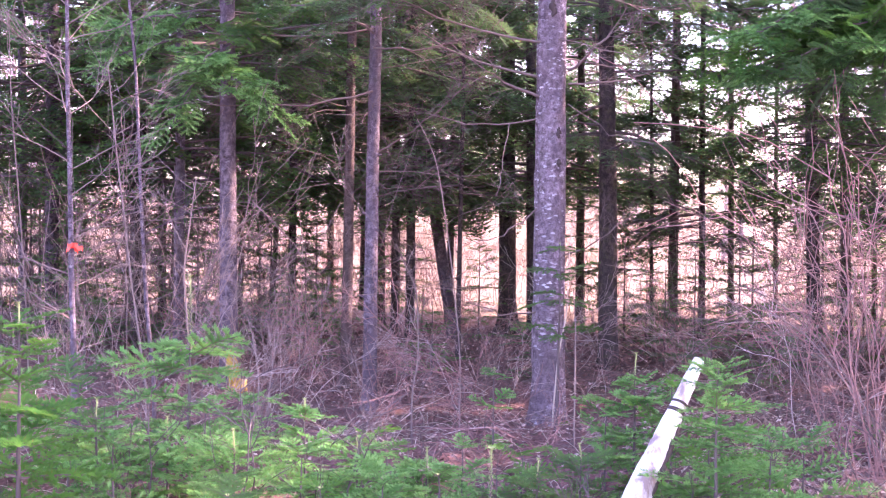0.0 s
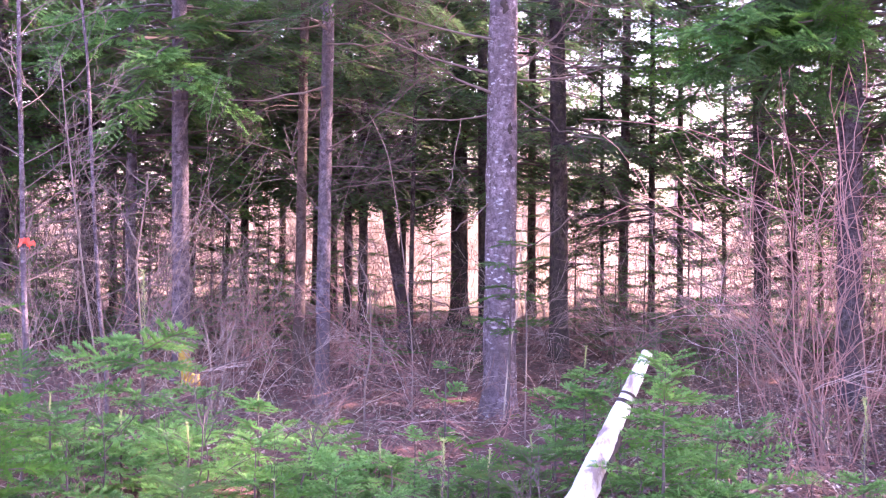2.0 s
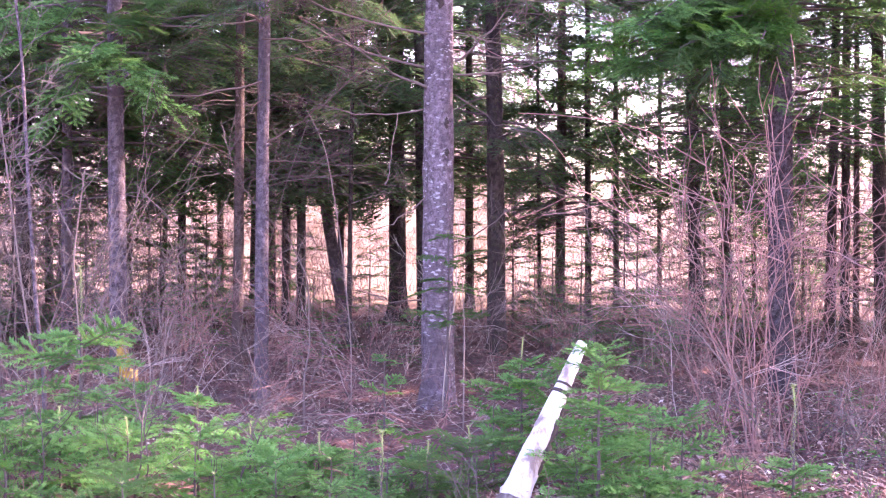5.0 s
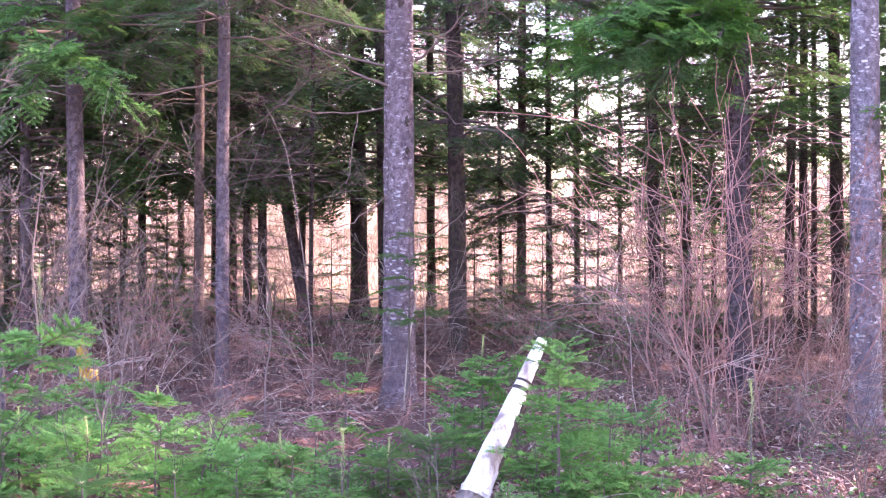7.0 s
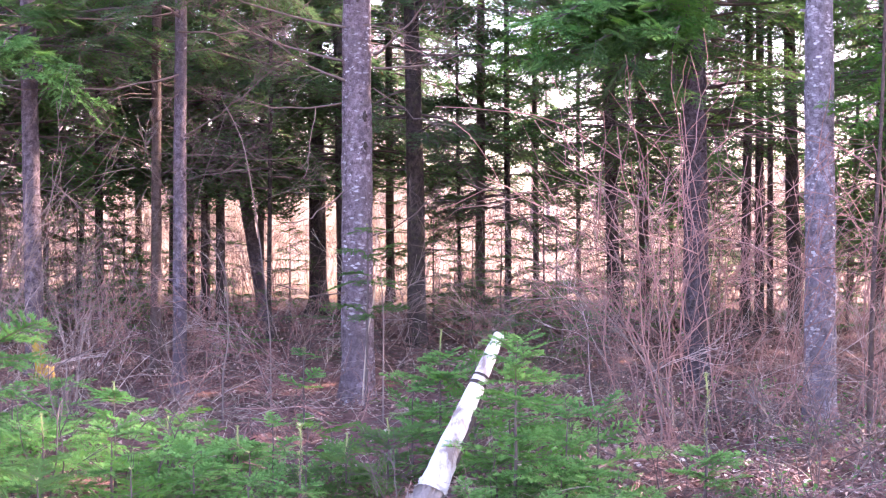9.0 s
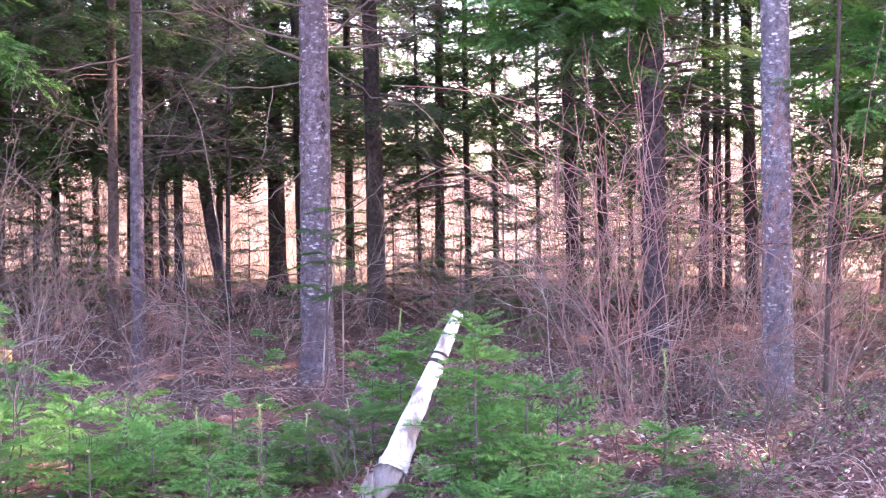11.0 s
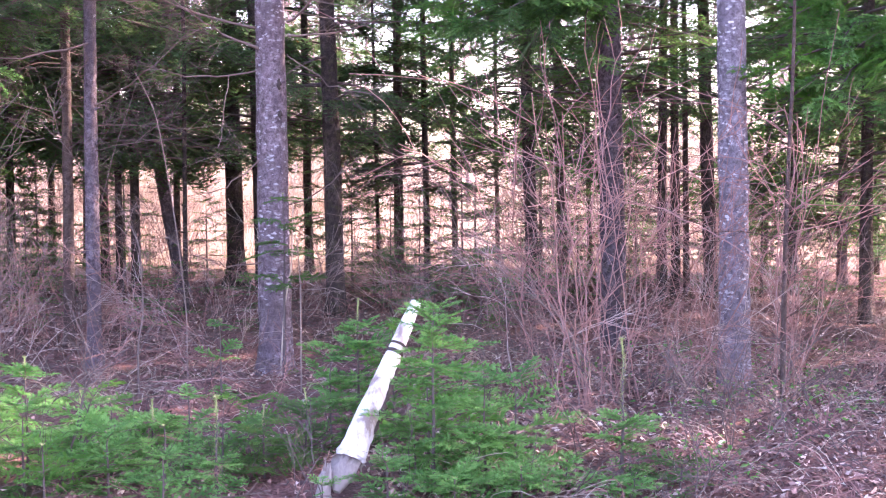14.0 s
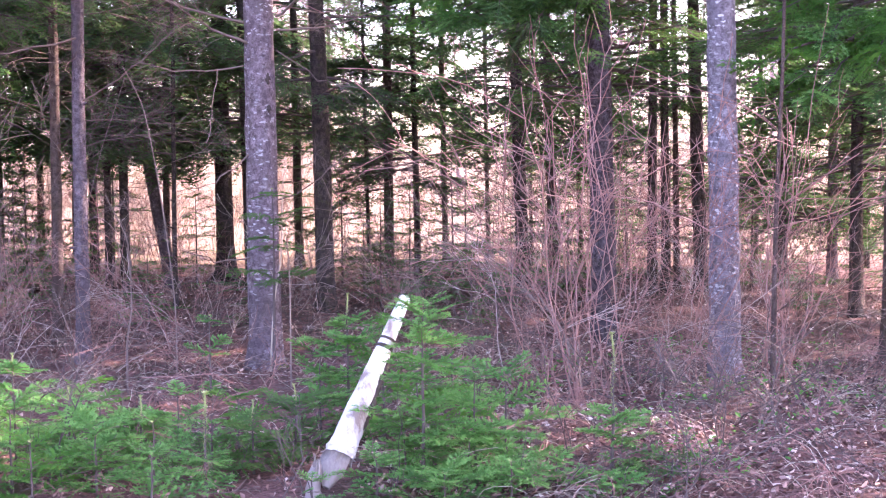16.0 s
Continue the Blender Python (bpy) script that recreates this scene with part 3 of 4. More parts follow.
def moss_foot(tree, seed, reach, count):
    """Low cushions of moss round the foot of a stem."""
    rng = np.random.default_rng(seed)
    g = Geo()
    for _ in range(count):
        a, s, r = rng.uniform(0, 6.28), reach * rng.uniform(0.75, 1.3), rng.uniform(0.02, 0.05)
        k = np.linspace(0, 1, 6)
        c = np.array([s * math.cos(a), s * math.sin(a), -0.02])
        g.tube(c + np.stack([0 * k, 0 * k, k * r * 1.5], 1), r * np.sqrt(np.maximum(0.02, 1 - k * k)), 9, 0, rough=0.12, rng=rng)
    part("moss", g, MOSS, tree, "dark green moss cushions")


moss_foot(pale, 1, 0.13, 22)
moss_foot(grey, 2, 0.1, 14)
# two moss lumps whose golden colour stands for sunlight on the foot
trunk_mark(grey, -2.74, 11.335, 0.14, 0.085, 0.46, MOSS_SUN_TINTED, "moss", "moss coloured golden yellow for the sunlight on it", 5)
trunk_mark(grey, -2.67, 11.29, 0.03, 0.14, 0.12, MOSS_SUN_TINTED, "moss", "moss coloured golden yellow for the sunlight on it", 6)
moss_foot(big, 3, 0.15, 12)

# the darker trees behind
fir_tree(1.30, 17.30, 0.13, 13, BARK_BROWN, NEEDLE_DARK, "slim red-brown fir trunk among thin boughs", (-0.005, 0), 1.0, 1.0, 34, 30, 109, view=5.5, fine=False, dead_low=0.2, thin=1.0)
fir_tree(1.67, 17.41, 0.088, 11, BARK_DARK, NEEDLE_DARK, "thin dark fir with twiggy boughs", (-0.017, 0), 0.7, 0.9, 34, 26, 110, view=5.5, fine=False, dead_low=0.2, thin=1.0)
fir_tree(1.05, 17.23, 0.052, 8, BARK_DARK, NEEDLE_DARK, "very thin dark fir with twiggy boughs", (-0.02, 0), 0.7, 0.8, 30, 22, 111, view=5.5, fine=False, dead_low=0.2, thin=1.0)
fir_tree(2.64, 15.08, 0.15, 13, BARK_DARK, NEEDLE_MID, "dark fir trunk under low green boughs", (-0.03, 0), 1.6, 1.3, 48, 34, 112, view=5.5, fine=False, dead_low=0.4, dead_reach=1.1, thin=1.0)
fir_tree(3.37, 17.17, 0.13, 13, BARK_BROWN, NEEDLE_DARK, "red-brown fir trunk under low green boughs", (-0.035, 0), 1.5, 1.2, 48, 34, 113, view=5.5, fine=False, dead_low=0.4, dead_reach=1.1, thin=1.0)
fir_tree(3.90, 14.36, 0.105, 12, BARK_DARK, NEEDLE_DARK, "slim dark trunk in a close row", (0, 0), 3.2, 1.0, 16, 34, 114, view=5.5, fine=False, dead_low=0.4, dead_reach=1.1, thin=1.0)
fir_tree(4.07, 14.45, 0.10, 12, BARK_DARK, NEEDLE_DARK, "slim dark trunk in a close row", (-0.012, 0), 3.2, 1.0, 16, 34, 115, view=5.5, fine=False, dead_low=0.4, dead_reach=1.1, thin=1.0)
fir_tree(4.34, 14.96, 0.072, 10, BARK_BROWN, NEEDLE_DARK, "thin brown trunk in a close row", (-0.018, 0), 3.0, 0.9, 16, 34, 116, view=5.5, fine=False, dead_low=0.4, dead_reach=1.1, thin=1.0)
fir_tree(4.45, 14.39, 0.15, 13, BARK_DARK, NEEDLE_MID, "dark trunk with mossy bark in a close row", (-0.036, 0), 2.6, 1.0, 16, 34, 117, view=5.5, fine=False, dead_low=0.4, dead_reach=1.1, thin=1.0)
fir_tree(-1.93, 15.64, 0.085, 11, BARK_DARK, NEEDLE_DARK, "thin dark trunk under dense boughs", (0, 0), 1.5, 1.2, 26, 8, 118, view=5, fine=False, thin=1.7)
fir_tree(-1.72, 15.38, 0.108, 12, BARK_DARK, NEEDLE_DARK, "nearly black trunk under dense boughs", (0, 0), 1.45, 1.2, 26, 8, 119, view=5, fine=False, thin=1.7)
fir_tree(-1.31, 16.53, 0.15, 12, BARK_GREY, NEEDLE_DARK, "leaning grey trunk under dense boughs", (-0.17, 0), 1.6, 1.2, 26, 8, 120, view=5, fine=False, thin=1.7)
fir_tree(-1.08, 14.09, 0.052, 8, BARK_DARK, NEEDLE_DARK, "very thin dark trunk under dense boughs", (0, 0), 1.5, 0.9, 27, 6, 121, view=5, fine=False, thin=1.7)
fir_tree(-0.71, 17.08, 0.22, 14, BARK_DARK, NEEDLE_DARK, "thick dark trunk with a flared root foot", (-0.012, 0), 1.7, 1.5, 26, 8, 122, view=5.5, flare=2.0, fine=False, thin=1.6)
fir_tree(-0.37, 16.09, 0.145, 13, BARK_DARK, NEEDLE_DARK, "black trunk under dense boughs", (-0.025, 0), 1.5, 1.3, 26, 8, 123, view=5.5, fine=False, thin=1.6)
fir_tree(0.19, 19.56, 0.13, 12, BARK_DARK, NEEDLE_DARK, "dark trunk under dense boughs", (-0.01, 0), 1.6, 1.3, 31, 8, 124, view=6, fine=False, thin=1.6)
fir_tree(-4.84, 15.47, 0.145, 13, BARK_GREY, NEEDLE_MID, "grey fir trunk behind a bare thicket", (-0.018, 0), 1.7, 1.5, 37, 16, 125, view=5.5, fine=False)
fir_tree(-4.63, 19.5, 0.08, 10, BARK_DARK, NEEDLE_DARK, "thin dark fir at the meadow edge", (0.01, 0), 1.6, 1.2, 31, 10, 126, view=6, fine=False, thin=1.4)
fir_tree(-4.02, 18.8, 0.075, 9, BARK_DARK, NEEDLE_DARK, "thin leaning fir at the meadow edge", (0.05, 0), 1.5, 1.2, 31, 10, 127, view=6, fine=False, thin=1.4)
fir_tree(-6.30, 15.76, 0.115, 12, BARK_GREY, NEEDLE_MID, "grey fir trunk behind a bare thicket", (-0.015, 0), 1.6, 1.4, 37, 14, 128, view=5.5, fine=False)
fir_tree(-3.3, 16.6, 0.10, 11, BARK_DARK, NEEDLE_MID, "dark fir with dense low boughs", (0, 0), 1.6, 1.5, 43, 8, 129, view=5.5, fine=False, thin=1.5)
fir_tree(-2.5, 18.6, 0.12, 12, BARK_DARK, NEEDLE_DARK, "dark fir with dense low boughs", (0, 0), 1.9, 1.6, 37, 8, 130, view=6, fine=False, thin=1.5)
fir_tree(5.85, 13.60, 0.135, 12, BARK_BROWN, NEEDLE_MID, "dark brown fir trunk with green boughs", (-0.015, 0), 1.3, 1.4, 46, 10, 131, view=5)
fir_tree(6.37, 15.59, 0.125, 12, BARK_GREY, NEEDLE_DARK, "grey fir trunk with green boughs", (0, 0), 0.7, 1.4, 46, 8, 132, view=5, fine=False)
fir_tree(5.80, 15.75, 0.095, 11, BARK_DARK, NEEDLE_MID, "slim dark fir with green boughs", (0, 0), 0.8, 1.3, 46, 8, 133, view=5, fine=False)
fir_tree(6.09, 16.4, 0.07, 10, BARK_DARK, NEEDLE_DARK, "thin dark fir with green boughs", (0, 0), 0.8, 1.2, 40, 8, 134, view=5, fine=False)
fir_tree(4.9, 18.2, 0.12, 12, BARK_DARK, NEEDLE_MID, "dark fir with dense green boughs", (0, 0), 0.8, 1.5, 44, 8, 135, view=6, fine=False)
fir_tree(-3.75, 13.3, 0.11, 12, BARK_GREY, NEEDLE_MID, "fir with dense green boughs behind bare saplings", (0, 0), 1.75, 1.5, 54, 14, 139, view=5, fine=False, thin=1.3)
fir_tree(-4.45, 14.3, 0.12, 12, BARK_DARK, NEEDLE_DARK, "fir with dense green boughs behind bare saplings", (0, 0), 1.6, 1.6, 54, 14, 140, view=5, fine=False, thin=1.3)
# big firs whose boughs hang into the clearing
edge = fir_tree(4.6, 9.9, 0.2, 14, BARK_BROWN, NEEDLE_MID, "fir with bright green hanging boughs", (0, 0), 1.9, 1.7, 44, 8, 136, view=5)
fir_tree(2.97, 12.5, 0.10, 13, BARK_DARK, NEEDLE_MID, "fir with bright green hanging boughs", (0, 0), 2.1, 1.5, 130, 20, 137, view=5, dead_low=1.2, dead_reach=1.2)
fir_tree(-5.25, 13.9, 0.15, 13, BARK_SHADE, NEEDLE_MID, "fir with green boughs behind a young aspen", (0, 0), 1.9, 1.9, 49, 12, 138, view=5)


fir_tree(5.25, 12.2, 0.12, 12, BARK_DARK, NEEDLE_MID, "fir with dense dark green boughs", (0, 0), 1.3, 1.4, 50, 10, 141, view=5, fine=False)
fir_tree(6.3, 12.6, 0.12, 12, BARK_DARK, NEEDLE_DARK, "fir with dense dark green boughs", (0, 0), 1.0, 1.4, 46, 10, 142, view=5, fine=False)
for k, (tx, ty, tz) in enumerate([(3.3, 8.9, 2.12), (3.55, 8.8, 1.9), (3.9, 8.7, 2.1), (4.2, 8.8, 1.95), (3.3, 9.2, 1.78), (3.7, 9.1, 2.3), (4.1, 9.0, 2.35), (4.4, 8.9, 2.2), (3.5, 9.4, 2.5)]):
    hanging_bough(edge, (4.55, 9.85, 2.25 + 0.05 * k), (tx, ty, tz), (NEEDLE_BRIGHT, NEEDLE_YOUNG)[k % 2], 190 + k, 0.4, 17)
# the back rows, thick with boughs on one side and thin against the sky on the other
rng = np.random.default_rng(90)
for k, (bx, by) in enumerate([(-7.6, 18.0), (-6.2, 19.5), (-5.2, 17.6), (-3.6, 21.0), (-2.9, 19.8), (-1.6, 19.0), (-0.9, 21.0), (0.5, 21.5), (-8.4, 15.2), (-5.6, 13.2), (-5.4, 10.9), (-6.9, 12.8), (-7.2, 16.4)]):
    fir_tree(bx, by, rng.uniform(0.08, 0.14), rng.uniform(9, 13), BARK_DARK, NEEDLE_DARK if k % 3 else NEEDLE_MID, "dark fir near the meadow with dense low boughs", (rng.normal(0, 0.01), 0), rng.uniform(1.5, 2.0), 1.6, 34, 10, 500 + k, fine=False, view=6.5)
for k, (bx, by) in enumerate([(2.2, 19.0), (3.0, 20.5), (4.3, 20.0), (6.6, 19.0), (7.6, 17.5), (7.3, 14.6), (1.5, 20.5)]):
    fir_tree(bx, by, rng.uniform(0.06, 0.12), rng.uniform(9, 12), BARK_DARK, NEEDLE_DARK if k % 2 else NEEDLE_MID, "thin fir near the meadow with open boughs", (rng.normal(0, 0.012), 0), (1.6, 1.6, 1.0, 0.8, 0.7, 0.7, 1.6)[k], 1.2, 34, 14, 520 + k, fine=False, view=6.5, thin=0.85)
# firs out of view on the right, added to keep sun off the clearing
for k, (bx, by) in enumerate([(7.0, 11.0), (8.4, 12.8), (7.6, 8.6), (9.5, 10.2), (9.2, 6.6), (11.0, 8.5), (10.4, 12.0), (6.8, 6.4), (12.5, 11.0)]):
    fir_tree(bx, by, 0.18, rng.uniform(11, 14), BARK_DARK, NEEDLE_MID, "unseen dark fir added to shade the clearing", (0, 0), 1.6, 1.8, 26, 4, 540 + k, fine=False, view=5, upper=19)

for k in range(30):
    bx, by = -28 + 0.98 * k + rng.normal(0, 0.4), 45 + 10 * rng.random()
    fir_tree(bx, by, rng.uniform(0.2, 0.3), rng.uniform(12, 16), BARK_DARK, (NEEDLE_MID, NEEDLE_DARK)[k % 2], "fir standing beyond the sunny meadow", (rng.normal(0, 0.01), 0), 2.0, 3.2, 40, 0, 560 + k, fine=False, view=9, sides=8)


# ---- young firs ----
def fir_sapling(x, y, height, reach, label, seed, needle=NEEDLE_YOUNG, whorls=6, per=6, leader=0.16, first=0.05, lift=0.4, lean=(0, 0), kinds=SPRAYS_NEAR):
    """A young fir: a thin stem with a bare leader, whorls of flat needled boughs that shorten upwards."""
    rng = np.random.default_rng(seed)
    tree = thing("fir_sapling", x, y, float(floor_z(x, y)), label, "young fir", "young firs in the clearing")
    n = 9
    p = stem_line(0, 0, lean[0], lean[1], height, rng, n, 0.01)
    g = Geo()
    g.tube(p, np.linspace(0.006 + 0.008 * height, 0.0025, n), 6, 0)
    stem = part("stem", g, TWIG_DARK, tree)
    g = Geo()
    mats = [[] for _ in kinds]
    body = height - leader
    for k in range(whorls):
        z = first + (body - first) * (k / max(1, whorls - 1)) ** 0.9
        size = reach * (1.05 - 0.72 * (z / height)) * (0.75 if k == 0 else 1) * rng.uniform(0.75, 1.15)
        turn = rng.uniform(0, 6.28)
        for j in range(per):
            a = turn + j * 2 * np.pi / per + rng.normal(0, 0.2)
            s = size * rng.uniform(0.55, 1.2)
            up = lift * (0.4 + z / height) + rng.normal(0, 0.16)
            at = along_line(p, max(0.02, z + rng.normal(0, 0.018)))
            mats[rng.integers(len(kinds))].append(frames(at, [math.cos(a), math.sin(a), up], [rng.normal(0, 0.2), rng.normal(0, 0.2), 1], s)[0])
    for template, m in zip(kinds, mats):
        g.many(template, m)
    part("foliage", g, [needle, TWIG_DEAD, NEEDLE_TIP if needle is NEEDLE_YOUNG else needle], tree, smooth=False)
    g = Geo()
    q = np.linspace(body, height, max(5, int(leader * 120)))
    c = along_line(p, q)
    g.tube(c, 0.0036 if leader > 0.15 else 0.0018, 5, 0)
    v = []
    for at in c:
        for _ in range(4):
            a = rng.uniform(0, 6.28)
            d = np.array([math.cos(a), math.sin(a), 0.8]) * (0.024 if leader > 0.3 else 0.016)
            w = np.array([-math.sin(a), math.cos(a), 0]) * 0.0022
            v += [at - w, at + w, at + d]
    g.add(np.array(v), np.arange(len(v)).reshape(-1, 3))
    part("leader", g, LEADER, stem, "pale green bristly leading shoot", smooth=False)
    return tree


LOW = "small green fir seedling on the leafy floor"
BUSH = "bushy young fir with soft green needles"
fir_sapling(-2.28, 5.7, 1.12, 0.55, "bushy young fir with bright yellow-green needles", 201, NEEDLE_BRIGHT, 8, 6)
fir_sapling(-2.10, 7.72, 1.13, 0.6, "spindly young fir with one long bare leader", 202, NEEDLE_YOUNG, 4, 6, 0.46, 0.2, 0.2)
fir_sapling(-2.25, 6.6, 0.66, 0.5, BUSH, 203, NEEDLE_YOUNG, 6, 6)
fir_sapling(-1.28, 6.9, 0.62, 0.42, BUSH, 204, NEEDLE_YOUNG, 5, 6)
fir_sapling(-1.5, 6.3, 0.52, 0.45, LOW, 205, NEEDLE_YOUNG, 5, 6)
fir_sapling(-0.94, 6.43, 0.5, 0.42, LOW, 206, NEEDLE_YOUNG, 5, 6)
fir_sapling(-0.63, 6.6, 0.46, 0.38, LOW, 207, NEEDLE_YOUNG, 4, 6)
fir_sapling(-0.30, 6.2, 0.52, 0.2, "tiny fir with one long pale leader", 208, NEEDLE_YOUNG, 3, 5, 0.36)
fir_sapling(-0.1, 6.7, 0.4, 0.36, LOW, 209, NEEDLE_MID, 4, 6)
fir_sapling(0.41, 7.8, 0.88, 0.42, "young fir with a forked leader behind a leaning log", 210, NEEDLE_YOUNG, 5, 6, 0.24)
fir_sapling(0.70, 6.27, 0.9, 0.4, "bushy young fir leaning against a pale log", 211, NEEDLE_YOUNG, 9, 6, 0.06)
fir_sapling(1.62, 6.4, 0.74, 0.36, "small fir with a long bristly leader", 212, NEEDLE_YOUNG, 3, 6, 0.46)
fir_sapling(1.05, 5.9, 0.26, 0.3, LOW, 213, NEEDLE_YOUNG, 3, 6, 0.06)
fir_sapling(0.1, 7.2, 0.42, 0.36, LOW, 214, NEEDLE_MID, 4, 6)
fir_sapling(-0.44, 9.0, 0.58, 0.36, "sparse little fir in brush", 215, NEEDLE_YOUNG, 3, 4, 0.1)
fir_sapling(-0.04, 9.75, 1.36, 0.72, "spindly fir sapling in front of a thick trunk", 216, NEEDLE_MID, 4, 5, 0.08, 0.7, 0.12)
fir_sapling(0.62, 6.35, 0.3, 0.32, LOW, 217, NEEDLE_YOUNG, 3, 6, 0.05)
fir_sapling(-2.0, 6.95, 0.5, 0.45, LOW, 218, NEEDLE_YOUNG, 4, 6)
fir_sapling(-0.75, 5.95, 0.36, 0.4, LOW, 219, NEEDLE_YOUNG, 4, 6, 0.08)
fir_sapling(0.17, 5.92, 0.2, 0.26, LOW, 270, NEEDLE_YOUNG, 2, 6, 0.04)
fir_sapling(0.46, 5.98, 0.27, 0.3, LOW, 271, NEEDLE_YOUNG, 3, 6, 0.04)
fir_sapling(0.95, 6.35, 0.55, 0.38, BUSH, 272, NEEDLE_YOUNG, 4, 6, 0.06)


rng = np.random.default_rng(91)
for k, (sx, sy, sh) in enumerate([(-2.5, 6.9, 0.7), (-1.75, 6.75, 0.55), (-1.15, 6.15, 0.42), (-1.0, 7.2, 0.45), (-1.7, 7.5, 0.5), (-2.7, 7.6, 0.6),
                                  (0.95, 7.3, 0.6), (1.15, 6.7, 0.5), (0.7, 6.6, 0.55), (1.3, 6.15, 0.22), (1.85, 6.15, 0.2), (0.9, 6.2, 0.3), (0.25, 7.7, 0.55), (0.6, 7.7, 0.7),
                                  (-2.0, 6.1, 0.5), (-1.45, 5.9, 0.36), (-3.1, 7.3, 0.7), (-0.5, 7.1, 0.42), (-0.2, 7.3, 0.34), (-0.55, 6.35, 0.36), (-0.85, 6.75, 0.45), (1.15, 6.1, 0.24), (-0.3, 6.75, 0.3), (-1.0, 5.8, 0.34), (-0.5, 5.75, 0.3), (-1.35, 5.6, 0.36), (0.75, 5.85, 0.22), (1.5, 5.9, 0.2)]):
    fir_sapling(sx, sy, sh, 0.26 + 0.42 * sh, BUSH if sh > 0.45 else LOW, 220 + k, (NEEDLE_MID, NEEDLE_YOUNG, NEEDLE_YOUNG, NEEDLE_BRIGHT, NEEDLE_YOUNG)[k % 5], 3 + int(sh * 2), 4, 0.05)


for k, (sx, sy, sh) in enumerate([(1.0, 14.2, 1.2), (1.9, 15.6, 1.7), (2.9, 16.2, 1.5), (0.9, 15.8, 1.0), (3.7, 15.8, 1.3), (5.2, 15.0, 1.6), (5.0, 12.8, 0.7), (6.6, 14.2, 1.2), (4.7, 16.6, 1.8), (-2.4, 13.6, 1.0),
                                  (-3.6, 13.4, 1.4), (-4.3, 12.2, 1.2), (-0.3, 12.3, 0.6), (-1.2, 12.6, 0.7), (2.2, 13.2, 0.8), (-3.9, 17.5, 1.6), (-5.5, 15.0, 1.8), (7.0, 16.2, 1.9), (1.2, 11.6, 0.6), (1.7, 12.4, 0.8), (-3.3, 15.4, 1.9), (-2.75, 14.6, 1.5), (-3.0, 16.6, 1.8), (-2.2, 16.8, 1.5), (-4.4, 16.4, 2.0), (-5.0, 13.6, 1.7), (0.7, 16.9, 1.6), (1.4, 15.4, 1.3), (2.3, 17.6, 1.9), (3.0, 14.4, 1.2), (3.4, 19.0, 2.1), (4.4, 17.6, 1.8), (5.6, 17.0, 1.9), (-1.0, 16.0, 1.2), (-5.4, 14.4, 2.2), (-6.0, 15.2, 2.3), (-4.9, 15.2, 2.2), (-6.4, 16.5, 2.4), (-5.6, 17.4, 2.4), (-4.2, 14.6, 2.1), (-3.5, 17.8, 2.2), (-2.2, 18.2, 2.1), (0.2, 17.8, 1.9)]):
    fir_sapling(sx, sy, sh, 0.3 + 0.25 * sh, "shaded young fir among the trunks", 250 + k, NEEDLE_MID if k % 2 else NEEDLE_DARK, 4 + int(sh * 3), 5, 0.12, 0.1, 0.15, (0, 0), SPRAYS_MID)


# ---- bare brush ----
def shrub(x, y, height, stems, tone, label, seed, spread=0.5, foot=0.15):
    """A clump of bare upright stems that fork towards their tips."""
    rng = np.random.default_rng(seed)
    bush = thing("bare_shrub", x, y, float(floor_z(x, y)), label, "shrub", "bare shrubs")
    for _ in range(stems):
        a = rng.uniform(0, 6.28)
        s = spread * rng.uniform(0.1, 1.0)
        f = foot * rng.random()
        set_at("stem", STEMS[tone][rng.integers(12)], bush, [f * math.cos(a), f * math.sin(a), -0.03], [s * math.cos(a), s * math.sin(a), 1], height * rng.uniform(0.6, 1.1), rng.uniform(0, 6.28))
    return bush


RED = "bare red-brown upright shrub stems"
GREY = "bare grey twiggy shrub"
shrub(1.95, 8.25, 2.0, 17, "red", RED, 301, 0.34, 0.35)
shrub(2.25, 8.5, 1.9, 11, "red", RED, 302, 0.3, 0.3)
shrub(3.05, 8.18, 1.9, 12, "red", RED, 303, 0.14, 0.12)
shrub(2.75, 8.9, 1.6, 8, "red", RED, 308, 0.3, 0.25)
shrub(1.6, 8.6, 1.7, 6, "red", RED, 309, 0.35, 0.3)
shrub(1.45, 8.9, 1.3, 10, "grey", GREY, 304, 0.9, 0.3)
shrub(-2.75, 9.2, 1.8, 5, "grey", GREY, 305, 0.35, 0.2)
shrub(-2.2, 9.6, 1.3, 10, "grey", GREY, 306, 0.6, 0.3)
shrub(-3.2, 9.8, 1.7, 5, "grey", GREY, 307, 0.5, 0.3)
shrub(-2.95, 9.6, 2.3, 5, "grey", GREY, 310, 0.45, 0.3)
shrub(-2.3, 10.1, 2.0, 4, "grey", GREY, 311, 0.5, 0.3)
shrub(-3.5, 9.8, 1.9, 5, "grey", GREY, 312, 0.45, 0.3)
rng = np.random.default_rng(40)
for k in range(64):
    by = 9.3 + 7.5 * rng.random()
    bx = rng.uniform(-0.42, 0.42) * by
    if abs(bx + 0.1) < 0.35 and by < 10.4:
        continue
    shrub(bx, by, rng.uniform(0.5, 1.25), rng.integers(7, 13), ("grey", "pale", "red", "dark", "dark")[rng.integers(5)], GREY, 400 + k, 1.1, 0.35)


